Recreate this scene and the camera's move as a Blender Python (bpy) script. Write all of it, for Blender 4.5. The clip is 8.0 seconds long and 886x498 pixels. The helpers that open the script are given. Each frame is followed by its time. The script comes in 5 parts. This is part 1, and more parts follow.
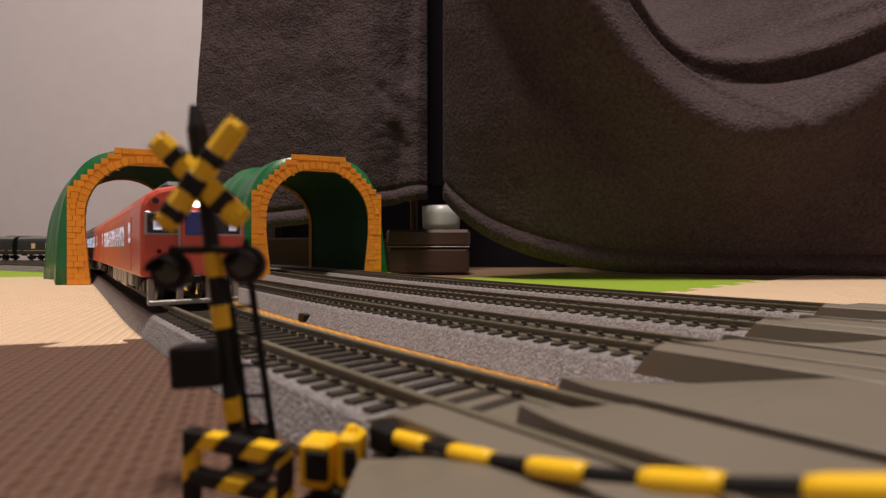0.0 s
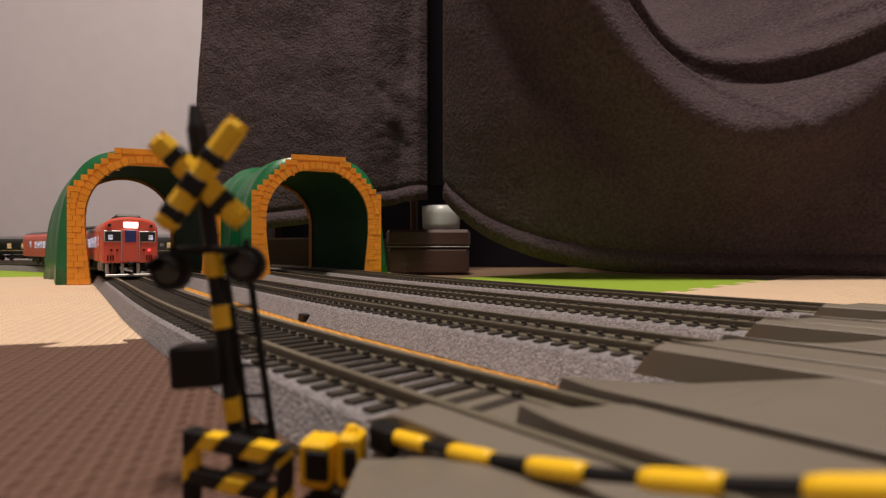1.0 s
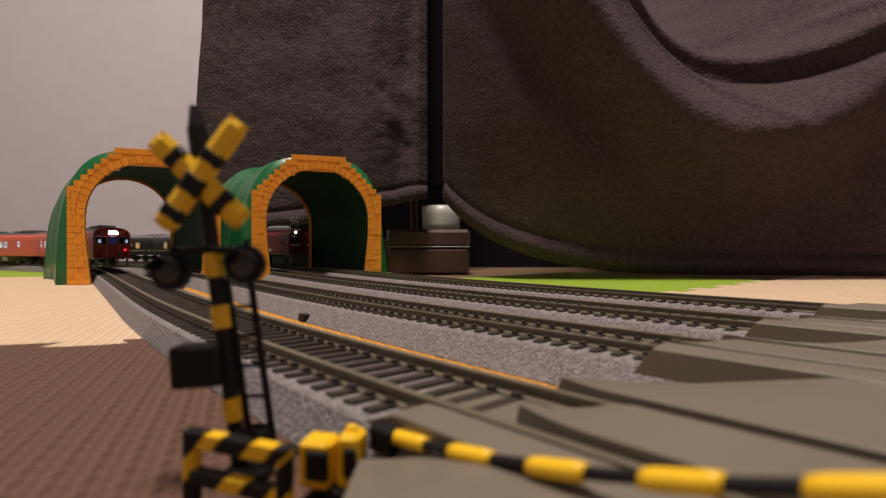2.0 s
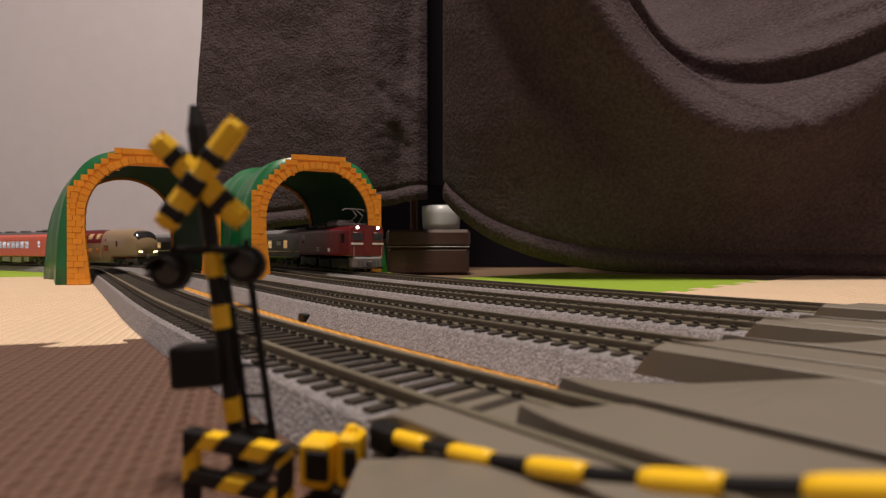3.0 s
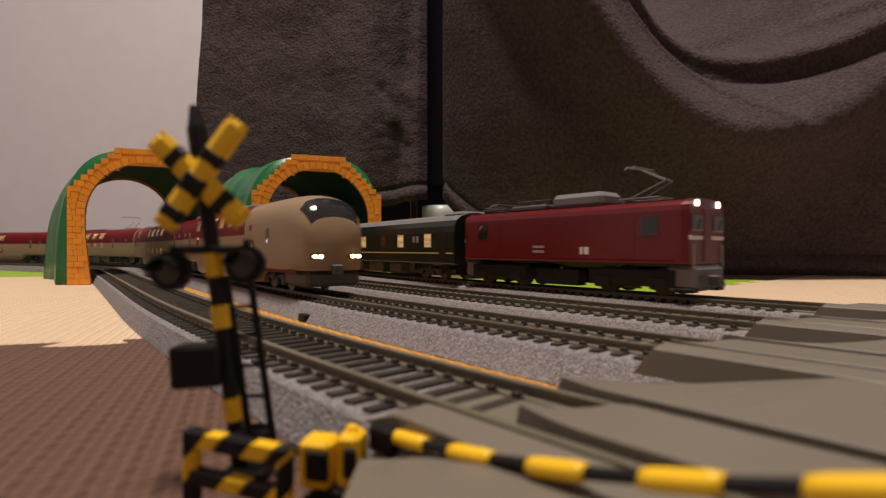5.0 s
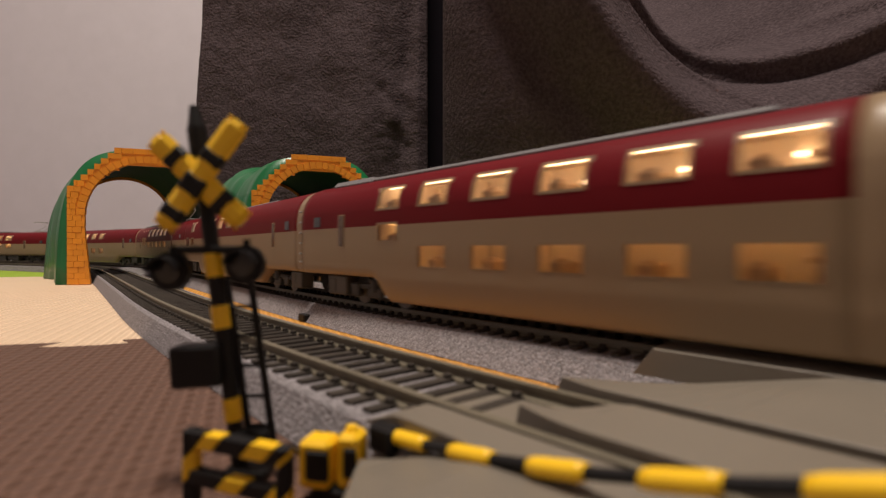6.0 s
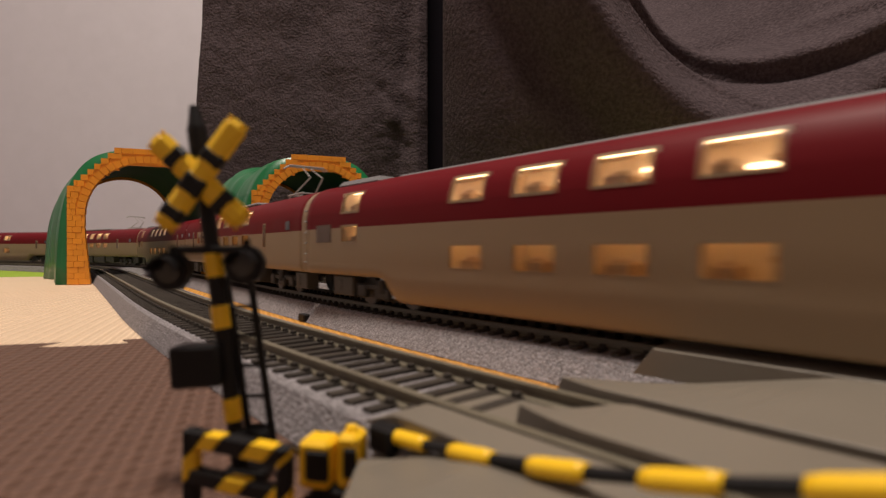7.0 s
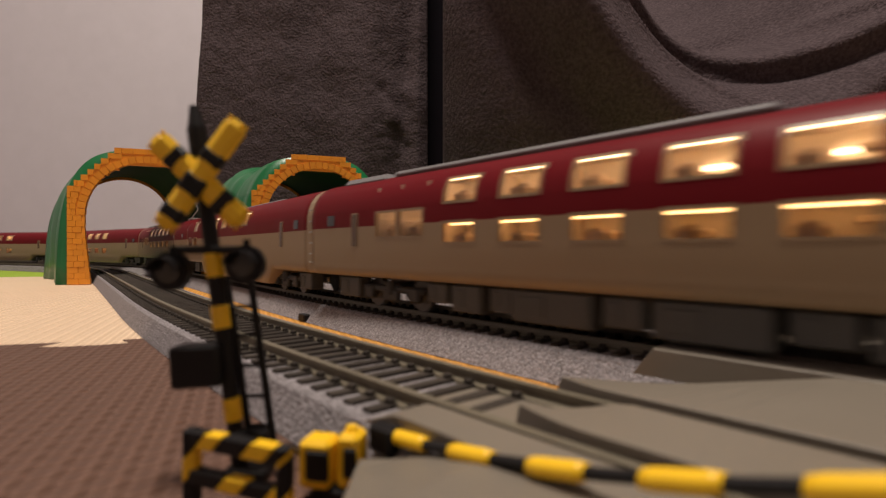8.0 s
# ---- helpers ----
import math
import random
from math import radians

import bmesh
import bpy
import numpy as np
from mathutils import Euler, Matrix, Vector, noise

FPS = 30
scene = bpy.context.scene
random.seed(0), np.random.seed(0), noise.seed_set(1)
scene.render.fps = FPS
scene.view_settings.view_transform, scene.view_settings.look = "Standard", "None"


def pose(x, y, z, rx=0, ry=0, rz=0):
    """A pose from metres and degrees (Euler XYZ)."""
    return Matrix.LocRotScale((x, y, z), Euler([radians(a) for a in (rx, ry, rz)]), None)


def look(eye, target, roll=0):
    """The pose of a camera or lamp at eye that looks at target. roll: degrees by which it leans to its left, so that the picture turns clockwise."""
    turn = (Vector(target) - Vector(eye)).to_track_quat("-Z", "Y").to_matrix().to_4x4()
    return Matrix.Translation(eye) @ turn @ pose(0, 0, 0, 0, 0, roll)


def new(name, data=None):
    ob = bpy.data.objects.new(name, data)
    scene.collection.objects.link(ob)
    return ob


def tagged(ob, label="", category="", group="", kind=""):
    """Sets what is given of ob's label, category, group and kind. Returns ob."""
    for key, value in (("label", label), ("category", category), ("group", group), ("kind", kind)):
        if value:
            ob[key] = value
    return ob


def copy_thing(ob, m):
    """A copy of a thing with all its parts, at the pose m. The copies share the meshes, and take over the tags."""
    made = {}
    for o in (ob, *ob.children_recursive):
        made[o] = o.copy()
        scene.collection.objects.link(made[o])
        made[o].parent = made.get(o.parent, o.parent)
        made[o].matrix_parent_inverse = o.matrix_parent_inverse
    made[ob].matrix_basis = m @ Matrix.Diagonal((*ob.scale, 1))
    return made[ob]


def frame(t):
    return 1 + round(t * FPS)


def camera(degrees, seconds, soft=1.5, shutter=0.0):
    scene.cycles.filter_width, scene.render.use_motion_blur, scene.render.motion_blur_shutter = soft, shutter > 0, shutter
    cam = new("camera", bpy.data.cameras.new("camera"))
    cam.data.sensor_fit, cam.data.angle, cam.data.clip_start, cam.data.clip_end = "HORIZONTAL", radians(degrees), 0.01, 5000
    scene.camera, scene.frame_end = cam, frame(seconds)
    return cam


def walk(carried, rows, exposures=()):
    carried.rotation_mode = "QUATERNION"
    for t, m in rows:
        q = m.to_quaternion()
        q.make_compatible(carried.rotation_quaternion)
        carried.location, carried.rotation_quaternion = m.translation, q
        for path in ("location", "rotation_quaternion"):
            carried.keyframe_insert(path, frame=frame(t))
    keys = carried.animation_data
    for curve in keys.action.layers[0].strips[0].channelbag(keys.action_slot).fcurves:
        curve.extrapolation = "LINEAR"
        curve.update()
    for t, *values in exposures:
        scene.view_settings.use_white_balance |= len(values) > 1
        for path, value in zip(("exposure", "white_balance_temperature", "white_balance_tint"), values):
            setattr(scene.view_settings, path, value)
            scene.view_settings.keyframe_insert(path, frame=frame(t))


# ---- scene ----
cam = camera(81.8, 8.0, soft=1.25, shutter=0.3)
EYE = pose(0, 0, 0.031, 90, 0, 0)
walk(cam, [(0.0, EYE), (8.0, EYE)], exposures=[(0.0, 0.0), (8.0, 0.0)])
cam.data.dof.use_dof = True
cam.data.dof.focus_distance = 0.35
cam.data.dof.aperture_fstop = 21.0

# ---- light: one warm ceiling lamp in a closed room at night ----
world = bpy.data.worlds.new("room_dusk")
scene.world = world
world.use_nodes = True
world.node_tree.nodes["Background"].inputs[0].default_value = (0.9, 0.8, 0.75, 1)
world.node_tree.nodes["Background"].inputs[1].default_value = 0.004

lamp_data = bpy.data.lights.new("ceiling_lamp_light", "AREA")
lamp_data.shape, lamp_data.size = "DISK", 0.45
lamp_data.energy, lamp_data.color = 62.0, (1.0, 0.885, 0.77)
lamp_ob = new("ceiling_lamp_light", lamp_data)
lamp_ob.matrix_world = look((-0.12, 0.06, 2.28), (-0.12, 0.06, 0.0))

# ---- materials ----


def mat(name, color, rough=0.5, metal=0.0, vary=0.12, vscale=60.0, bump=0.0, bscale=900.0, sheen=0.0, fine=0.0,
        spec=0.5, coat=0.0, dist=0.0004, each=0.0, sheen_tint=None):
    m = bpy.data.materials.new(name)
    m.use_nodes = True
    nt = m.node_tree
    b = nt.nodes["Principled BSDF"]
    b.inputs["Roughness"].default_value = rough
    b.inputs["Metallic"].default_value = metal
    b.inputs["Specular IOR Level"].default_value = spec
    b.inputs["Coat Weight"].default_value = coat
    b.inputs["Sheen Weight"].default_value = sheen
    b.inputs["Sheen Roughness"].default_value = 0.45
    if sheen_tint:
        b.inputs["Sheen Tint"].default_value = (*sheen_tint, 1)
    tc = nt.nodes.new("ShaderNodeTexCoord")
    n1 = nt.nodes.new("ShaderNodeTexNoise")
    n1.inputs["Scale"].default_value = vscale
    n1.inputs["Detail"].default_value = 5
    nt.links.new(tc.outputs["Object"], n1.inputs["Vector"])
    mix = nt.nodes.new("ShaderNodeMix")
    mix.data_type = "RGBA"
    dark = [c * (1 - vary) for c in color]
    light = [min(1, c * (1 + vary)) for c in color]
    mix.inputs[6].default_value = (*dark, 1)
    mix.inputs[7].default_value = (*light, 1)
    nt.links.new(n1.outputs["Fac"], mix.inputs[0])
    last = mix.outputs[2]
    if fine:
        n3 = nt.nodes.new("ShaderNodeTexNoise")
        n3.inputs["Scale"].default_value = bscale
        n3.inputs["Detail"].default_value = 2
        nt.links.new(tc.outputs["Object"], n3.inputs["Vector"])
        ramp = nt.nodes.new("ShaderNodeMapRange")
        ramp.inputs[1].default_value, ramp.inputs[2].default_value = 0.3, 0.7
        ramp.inputs[3].default_value, ramp.inputs[4].default_value = 1 - fine, 1 + fine
        nt.links.new(n3.outputs["Fac"], ramp.inputs[0])
        mul = nt.nodes.new("ShaderNodeVectorMath")
        mul.operation = "SCALE"
        nt.links.new(last, mul.inputs[0])
        nt.links.new(ramp.outputs[0], mul.inputs["Scale"])
        last = mul.outputs[0]
    if each:
        oi = nt.nodes.new("ShaderNodeObjectInfo")
        r2 = nt.nodes.new("ShaderNodeMapRange")
        r2.inputs[3].default_value, r2.inputs[4].default_value = 1 - each, 1 + each
        nt.links.new(oi.outputs["Random"], r2.inputs[0])
        mul2 = nt.nodes.new("ShaderNodeVectorMath")
        mul2.operation = "SCALE"
        nt.links.new(last, mul2.inputs[0])
        nt.links.new(r2.outputs[0], mul2.inputs["Scale"])
        last = mul2.outputs[0]
    nt.links.new(last, b.inputs["Base Color"])
    rr = nt.nodes.new("ShaderNodeMapRange")
    rr.inputs[3].default_value, rr.inputs[4].default_value = max(0, rough - 0.08), min(1, rough + 0.08)
    nt.links.new(n1.outputs["Fac"], rr.inputs[0])
    nt.links.new(rr.outputs[0], b.inputs["Roughness"])
    if bump:
        n2 = nt.nodes.new("ShaderNodeTexNoise")
        n2.inputs["Scale"].default_value = bscale
        n2.inputs["Detail"].default_value = 3
        nt.links.new(tc.outputs["Object"], n2.inputs["Vector"])
        bp = nt.nodes.new("ShaderNodeBump")
        bp.inputs["Strength"].default_value = bump
        bp.inputs["Distance"].default_value = dist
        nt.links.new(n2.outputs["Fac"], bp.inputs["Height"])
        nt.links.new(bp.outputs["Normal"], b.inputs["Normal"])
    return m


def glow(name, color, strength, base=(0.3, 0.25, 0.2), patchy=0.0, scale=150.0):
    """A lit window or lamp lens: gives off its own light."""
    m = bpy.data.materials.new(name)
    m.use_nodes = True
    nt = m.node_tree
    b = nt.nodes["Principled BSDF"]
    b.inputs["Base Color"].default_value = (*base, 1)
    b.inputs["Roughness"].default_value = 0.15
    b.inputs["Emission Color"].default_value = (*color, 1)
    b.inputs["Emission Strength"].default_value = strength
    if patchy:
        tc = nt.nodes.new("ShaderNodeTexCoord")
        mp = nt.nodes.new("ShaderNodeMapping")
        mp.inputs["Scale"].default_value = (0.45, 1, 3.0)
        n = nt.nodes.new("ShaderNodeTexNoise")
        n.inputs["Scale"].default_value = scale
        n.inputs["Detail"].default_value = 2
        oi = nt.nodes.new("ShaderNodeObjectInfo")
        add = nt.nodes.new("ShaderNodeVectorMath")
        add.operation = "ADD"
        comb = nt.nodes.new("ShaderNodeCombineXYZ")
        nt.links.new(oi.outputs["Random"], comb.inputs[0])
        nt.links.new(tc.outputs["Object"], add.inputs[0])
        nt.links.new(comb.outputs[0], add.inputs[1])
        nt.links.new(add.outputs[0], mp.inputs["Vector"])
        nt.links.new(mp.outputs[0], n.inputs["Vector"])
        r = nt.nodes.new("ShaderNodeMapRange")
        r.inputs[1].default_value, r.inputs[2].default_value = 0.38, 0.66
        r.inputs[3].default_value, r.inputs[4].default_value = strength * (1 - patchy), strength * (1 + 2.2 * patchy)
        nt.links.new(n.outputs["Fac"], r.inputs[0])
        nt.links.new(r.outputs[0], b.inputs["Emission Strength"])
    return m


def mat_foam(name, color):
    """EVA foam with a fine pressed weave; shade in its hollows is put into the colour."""
    m = mat(name, color, 0.75, vary=0.06, vscale=14, spec=0.25)
    nt = m.node_tree
    b = nt.nodes["Principled BSDF"]
    tc = nt.nodes.new("ShaderNodeTexCoord")
    mp = nt.nodes.new("ShaderNodeMapping")
    mp.inputs["Rotation"].default_value = (0, 0, radians(16))
    nt.links.new(tc.outputs["Object"], mp.inputs["Vector"])
    sep = nt.nodes.new("ShaderNodeSeparateXYZ")
    nt.links.new(mp.outputs[0], sep.inputs[0])
    sines = []
    for k, w in ((0, 1120.0), (1, 860.0)):
        mu = nt.nodes.new("ShaderNodeMath")
        mu.operation = "MULTIPLY"
        mu.inputs[1].default_value = w
        nt.links.new(sep.outputs[k], mu.inputs[0])
        sn = nt.nodes.new("ShaderNodeMath")
        sn.operation = "SINE"
        nt.links.new(mu.outputs[0], sn.inputs[0])
        sines.append(sn)
    pr = nt.nodes.new("ShaderNodeMath")
    pr.operation = "MULTIPLY"
    nt.links.new(sines[0].outputs[0], pr.inputs[0])
    nt.links.new(sines[1].outputs[0], pr.inputs[1])
    bp = nt.nodes.new("ShaderNodeBump")
    # colour follows the relief: hollows painted darker as if shaded, crowns lighter
    old = b.inputs["Base Color"].links[0].from_socket
    mr = nt.nodes.new("ShaderNodeMapRange")
    mr.inputs[1].default_value = -1.0
    mr.inputs[3].default_value, mr.inputs[4].default_value = 0.90, 1.06
    nt.links.new(pr.outputs[0], mr.inputs[0])
    mul = nt.nodes.new("ShaderNodeVectorMath")
    mul.operation = "SCALE"
    nt.links.new(old, mul.inputs[0])
    nt.links.new(mr.outputs[0], mul.inputs["Scale"])
    nt.links.new(mul.outputs[0], b.inputs["Base Color"])
    bp.inputs["Strength"].default_value = 1.0
    bp.inputs["Distance"].default_value = 0.0014
    nt.links.new(pr.outputs[0], bp.inputs["Height"])
    nt.links.new(bp.outputs["Normal"], b.inputs["Normal"])
    return m


def grains(name, color):
    """Fine crushed stone: cells of differing grey with a rough relief."""
    m = mat(name, color, 0.88, vary=0.10, vscale=120, spec=0.35)
    nt = m.node_tree
    b = nt.nodes["Principled BSDF"]
    tc = nt.nodes.new("ShaderNodeTexCoord")
    vo = nt.nodes.new("ShaderNodeTexVoronoi")
    vo.inputs["Scale"].default_value = 1900.0
    nt.links.new(tc.outputs["Object"], vo.inputs["Vector"])
    bw = nt.nodes.new("ShaderNodeSeparateColor")
    nt.links.new(vo.outputs["Color"], bw.inputs[0])
    mr = nt.nodes.new("ShaderNodeMapRange")
    mr.inputs[3].default_value, mr.inputs[4].default_value = 0.60, 1.40
    nt.links.new(bw.outputs[0], mr.inputs[0])
    old = b.inputs["Base Color"].links[0].from_socket
    mul = nt.nodes.new("ShaderNodeVectorMath")
    mul.operation = "SCALE"
    nt.links.new(old, mul.inputs[0])
    nt.links.new(mr.outputs[0], mul.inputs["Scale"])
    nt.links.new(mul.outputs[0], b.inputs["Base Color"])
    bp = nt.nodes.new("ShaderNodeBump")
    bp.invert = True
    bp.inputs["Strength"].default_value = 1.0
    bp.inputs["Distance"].default_value = 0.0004
    nt.links.new(vo.outputs["Distance"], bp.inputs["Height"])
    nt.links.new(bp.outputs["Normal"], b.inputs["Normal"])
    return m


M = {}
M["wall"] = mat("wallpaper", (0.62, 0.58, 0.62), 0.9, vary=0.05, vscale=25, bump=0.25, bscale=500, dist=0.0008)
M["ceiling"] = mat("ceiling_paint", (0.7, 0.68, 0.66), 0.9, vary=0.03, vscale=5)
M["floor"] = mat("floor_boards", (0.22, 0.14, 0.09), 0.5, vary=0.2, vscale=8)
M["brown"] = mat_foam("brown_foam", (0.152, 0.083, 0.060))
M["cream"] = mat_foam("cream_foam", (0.85, 0.63, 0.44))
M["green"] = mat_foam("green_foam", (0.36, 0.52, 0.05))
M["orange"] = mat_foam("orange_foam", (0.72, 0.34, 0.07))
M["fleece"] = mat("grey_fleece", (0.073, 0.055, 0.0595), 0.95, vary=0.2, vscale=30, bump=0.9, bscale=280, sheen=0.02, fine=0.25,
                  spec=0.02, dist=0.003, sheen_tint=(0.85, 0.75, 0.75))
# near-black colour that puts in the darkness behind the blankets
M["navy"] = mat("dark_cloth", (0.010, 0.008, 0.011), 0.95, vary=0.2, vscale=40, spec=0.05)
M["ballast"] = grains("grey_ballast", (0.245, 0.223, 0.232))
M["sleeper"] = mat("dark_sleeper", (0.040, 0.032, 0.026), 0.75, vary=0.15, vscale=300, each=0.2, spec=0.2)
M["rail"] = mat("weathered_rail", (0.15, 0.127, 0.088), 0.5, metal=0.1, vary=0.15, vscale=150)
M["railtop"] = mat("worn_rail_head", (0.14, 0.12, 0.085), 0.55, metal=0.1, vary=0.2, vscale=150)
M["plate"] = mat("grey_plastic_plate", (0.174, 0.149, 0.119), 0.48, vary=0.07, vscale=45, bump=0.06, bscale=700)
M["brick"] = mat("orange_plastic_brick", (0.80, 0.30, 0.022), 0.38, vary=0.06, vscale=90, bump=0.15, bscale=900, each=0.07)
# duller inside skin; its green is darkened to put in the tunnel's shade
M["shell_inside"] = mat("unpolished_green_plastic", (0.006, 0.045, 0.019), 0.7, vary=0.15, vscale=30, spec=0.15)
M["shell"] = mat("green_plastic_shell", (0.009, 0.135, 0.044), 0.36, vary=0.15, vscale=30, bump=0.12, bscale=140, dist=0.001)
M["yellow"] = mat("yellow_plastic", (0.93, 0.555, 0.014), 0.4, vary=0.06, vscale=300)
M["black"] = mat("black_plastic", (0.007, 0.006, 0.0065), 0.55, vary=0.2, vscale=300, spec=0.3)
M["cream_body"] = mat("beige_train_paint", (0.275, 0.188, 0.108), 0.42, vary=0.05, vscale=30)
M["maroon"] = mat("maroon_train_paint", (0.135, 0.006, 0.010), 0.5, vary=0.07, vscale=30, spec=0.1)
M["brown_window"] = mat("unlit_brown_window", (0.10, 0.055, 0.03), 0.16, vary=0.4, vscale=160)
M["roofgrey"] = mat("grey_train_roof", (0.17, 0.16, 0.165), 0.68, spec=0.3, vary=0.1, vscale=60)
M["darkroof"] = mat("dark_train_roof", (0.075, 0.07, 0.075), 0.55, vary=0.12, vscale=60)
M["vermilion"] = mat("vermilion_train_paint", (0.72, 0.115, 0.075), 0.32, vary=0.05, vscale=30, coat=0.25)
M["locored"] = mat("deep_red_train_paint", (0.125, 0.0025, 0.007), 0.36, vary=0.06, vscale=30, coat=0.08)
M["darkgreen"] = mat("dark_green_train_paint", (0.009, 0.013, 0.010), 0.3, vary=0.1, vscale=30, coat=0.12)
M["gold"] = mat("gold_line_paint", (0.55, 0.42, 0.18), 0.4)
M["silver"] = mat("silver_plastic", (0.42, 0.40, 0.38), 0.35, metal=0.3, vary=0.1, vscale=200)
M["white"] = mat("white_paint", (0.75, 0.73, 0.72), 0.4)
M["under"] = mat("underfloor_grey", (0.062, 0.058, 0.052), 0.6, vary=0.2, vscale=120)
M["bogie"] = mat("bogie_black", (0.03, 0.028, 0.027), 0.6, vary=0.25, vscale=150)
M["wheel"] = mat("wheel_steel", (0.10, 0.092, 0.085), 0.45, metal=0.5, vary=0.1, vscale=200)
M["glass"] = mat("dark_window_glass", (0.02, 0.021, 0.022), 0.08, vary=0.1, vscale=200, spec=0.7)
M["sillmetal"] = mat("window_surround", (0.45, 0.44, 0.46), 0.35, metal=0.4)
M["lit_amber"] = glow("amber_lit_window", (1.0, 0.56, 0.20), 0.32, patchy=0.3)
M["lit_blue"] = glow("cold_lit_window", (0.78, 0.80, 1.0), 0.32, patchy=0.6, scale=200)
M["lamp_white"] = glow("head_lamp", (1.0, 0.97, 1.0), 14.0)
M["lamp_warm"] = glow("marker_lamp", (1.0, 0.72, 0.2), 9.0)
M["lamp_cream"] = glow("roof_head_lamp", (1.0, 0.9, 0.78), 6.0)
M["lamp_red"] = glow("tail_lamp", (1.0, 0.03, 0.05), 2.5)
M["wood"] = mat("dark_brown_wood", (0.055, 0.028, 0.02), 0.3, vary=0.25, vscale=14, coat=0.3)
M["card"] = mat("brown_board", (0.16, 0.10, 0.08), 0.7, vary=0.1, vscale=20)
M["ceramic"] = mat("pale_ceramic", (0.5, 0.5, 0.5), 0.35, vary=0.05)
M["timber"] = mat("red_brown_timber", (0.13, 0.05, 0.03), 0.5, vary=0.25, vscale=50)
M["cabin"] = mat("cream_cabin_wall", (0.74, 0.62, 0.46), 0.6, vary=0.1, vscale=120)
M["berth"] = mat("tan_berth_moulding", (0.55, 0.40, 0.25), 0.6, vary=0.25, vscale=160, each=0.2)
M["strip_upper"] = glow("upper_deck_light_strip", (1.0, 0.66, 0.38), 8.0)
M["strip_lower"] = glow("lower_deck_light_strip", (1.0, 0.56, 0.22), 4.2)


def mat_pane():
    """A thin clear pane: see-through, with the gloss of plastic glazing."""
    m = bpy.data.materials.new("clear_glazing")
    m.use_nodes = True
    nt = m.node_tree
    nt.nodes.remove(nt.nodes["Principled BSDF"])
    clear, gloss, mix = (nt.nodes.new(k) for k in ("ShaderNodeBsdfTransparent", "ShaderNodeBsdfGlossy", "ShaderNodeMixShader"))
    clear.inputs[0].default_value = (0.93, 0.90, 0.86, 1)
    gloss.inputs["Roughness"].default_value = 0.06
    fres = nt.nodes.new("ShaderNodeFresnel")
    fres.inputs[0].default_value = 1.45
    nt.links.new(fres.outputs[0], mix.inputs[0])
    nt.links.new(clear.outputs[0], mix.inputs[1])
    nt.links.new(gloss.outputs[0], mix.inputs[2])
    nt.links.new(mix.outputs[0], nt.nodes["Material Output"].inputs[0])
    return m


M["pane"] = mat_pane()
# ---- building helpers; meshes are drawn in millimetres ----


def part(name, bm, material, parent=None, label="", smooth=False):
    """Links a bmesh drawn in millimetres as one mesh object under a thing."""
    bmesh.ops.recalc_face_normals(bm, faces=bm.faces)
    bmesh.ops.scale(bm, vec=(0.001, 0.001, 0.001), verts=bm.verts)
    me = bpy.data.meshes.new(name)
    bm.to_mesh(me)
    bm.free()
    for mm in (material if isinstance(material, (list, tuple)) else [material]):
        me.materials.append(mm)
    if smooth:
        for p in me.polygons:
            p.use_smooth = True
    ob = new(name, me)
    if parent is not None:
        ob.parent = parent
    return tagged(ob, label)


def again(ob, parent, x, y, z, rz=0.0):
    """Another object on the same mesh, in millimetres."""
    o = new(ob.name.split(".")[0], ob.data)
    o.parent = parent
    o.matrix_basis = pose(x / 1000, y / 1000, z / 1000, 0, 0, rz)
    return o


def box(bm, x, y, z, sx, sy, sz, bevel=0.0, m=None):
    """A box round its centre, with bevelled edges."""
    r = bmesh.ops.create_cube(bm, size=1.0)
    vs = r["verts"]
    bmesh.ops.scale(bm, vec=(sx, sy, sz), verts=vs)
    if bevel:
        es = list({e for v in vs for e in v.link_edges})
        rb = bmesh.ops.bevel(bm, geom=es, offset=bevel, segments=1, affect="EDGES", profile=0.5)
        vs = list({v for f in rb["faces"] for v in f.verts} | {v for v in vs if v.is_valid})
    if m is not None:
        bmesh.ops.transform(bm, matrix=m, verts=vs)
    bmesh.ops.translate(bm, vec=(x, y, z), verts=vs)
    return vs


def rod(bm, a, b, r, n=10, r2=None):
    a, b = Vector(a), Vector(b)
    d = b - a
    rt = d.to_track_quat("Z", "Y").to_matrix().to_4x4()
    res = bmesh.ops.create_cone(bm, cap_ends=True, segments=n, radius1=r, radius2=r if r2 is None else r2, depth=d.length)
    bmesh.ops.transform(bm, matrix=Matrix.Translation((a + b) / 2) @ rt, verts=res["verts"])
    return res["verts"]


def prism(bm, poly, z0, z1):
    """A straight prism over a polygon."""
    lo = [bm.verts.new((x, y, z0)) for x, y in poly]
    hi = [bm.verts.new((x, y, z1)) for x, y in poly]
    bm.faces.new(hi)
    bm.faces.new(lo[::-1])
    n = len(poly)
    for i in range(n):
        bm.faces.new((lo[i], lo[(i + 1) % n], hi[(i + 1) % n], hi[i]))


def loft(bm, rings, close=True, caps=True, slots=None):
    """Skins a row of rings with equal numbers of points."""
    vs = [[bm.verts.new(p) for p in ring] for ring in rings]
    n = len(rings[0])
    for i in range(len(rings) - 1):
        for j in range(n if close else n - 1):
            f = bm.faces.new((vs[i][j], vs[i][(j + 1) % n], vs[i + 1][(j + 1) % n], vs[i + 1][j]))
            if slots:
                f.material_index = slots[j]
    if caps and close:
        bm.faces.new(vs[0][::-1])
        bm.faces.new(vs[-1])
    return vs


def thing(name, label, category, group="", kind=""):
    return tagged(new(name), label, category, group, kind)


# ---- the room ----


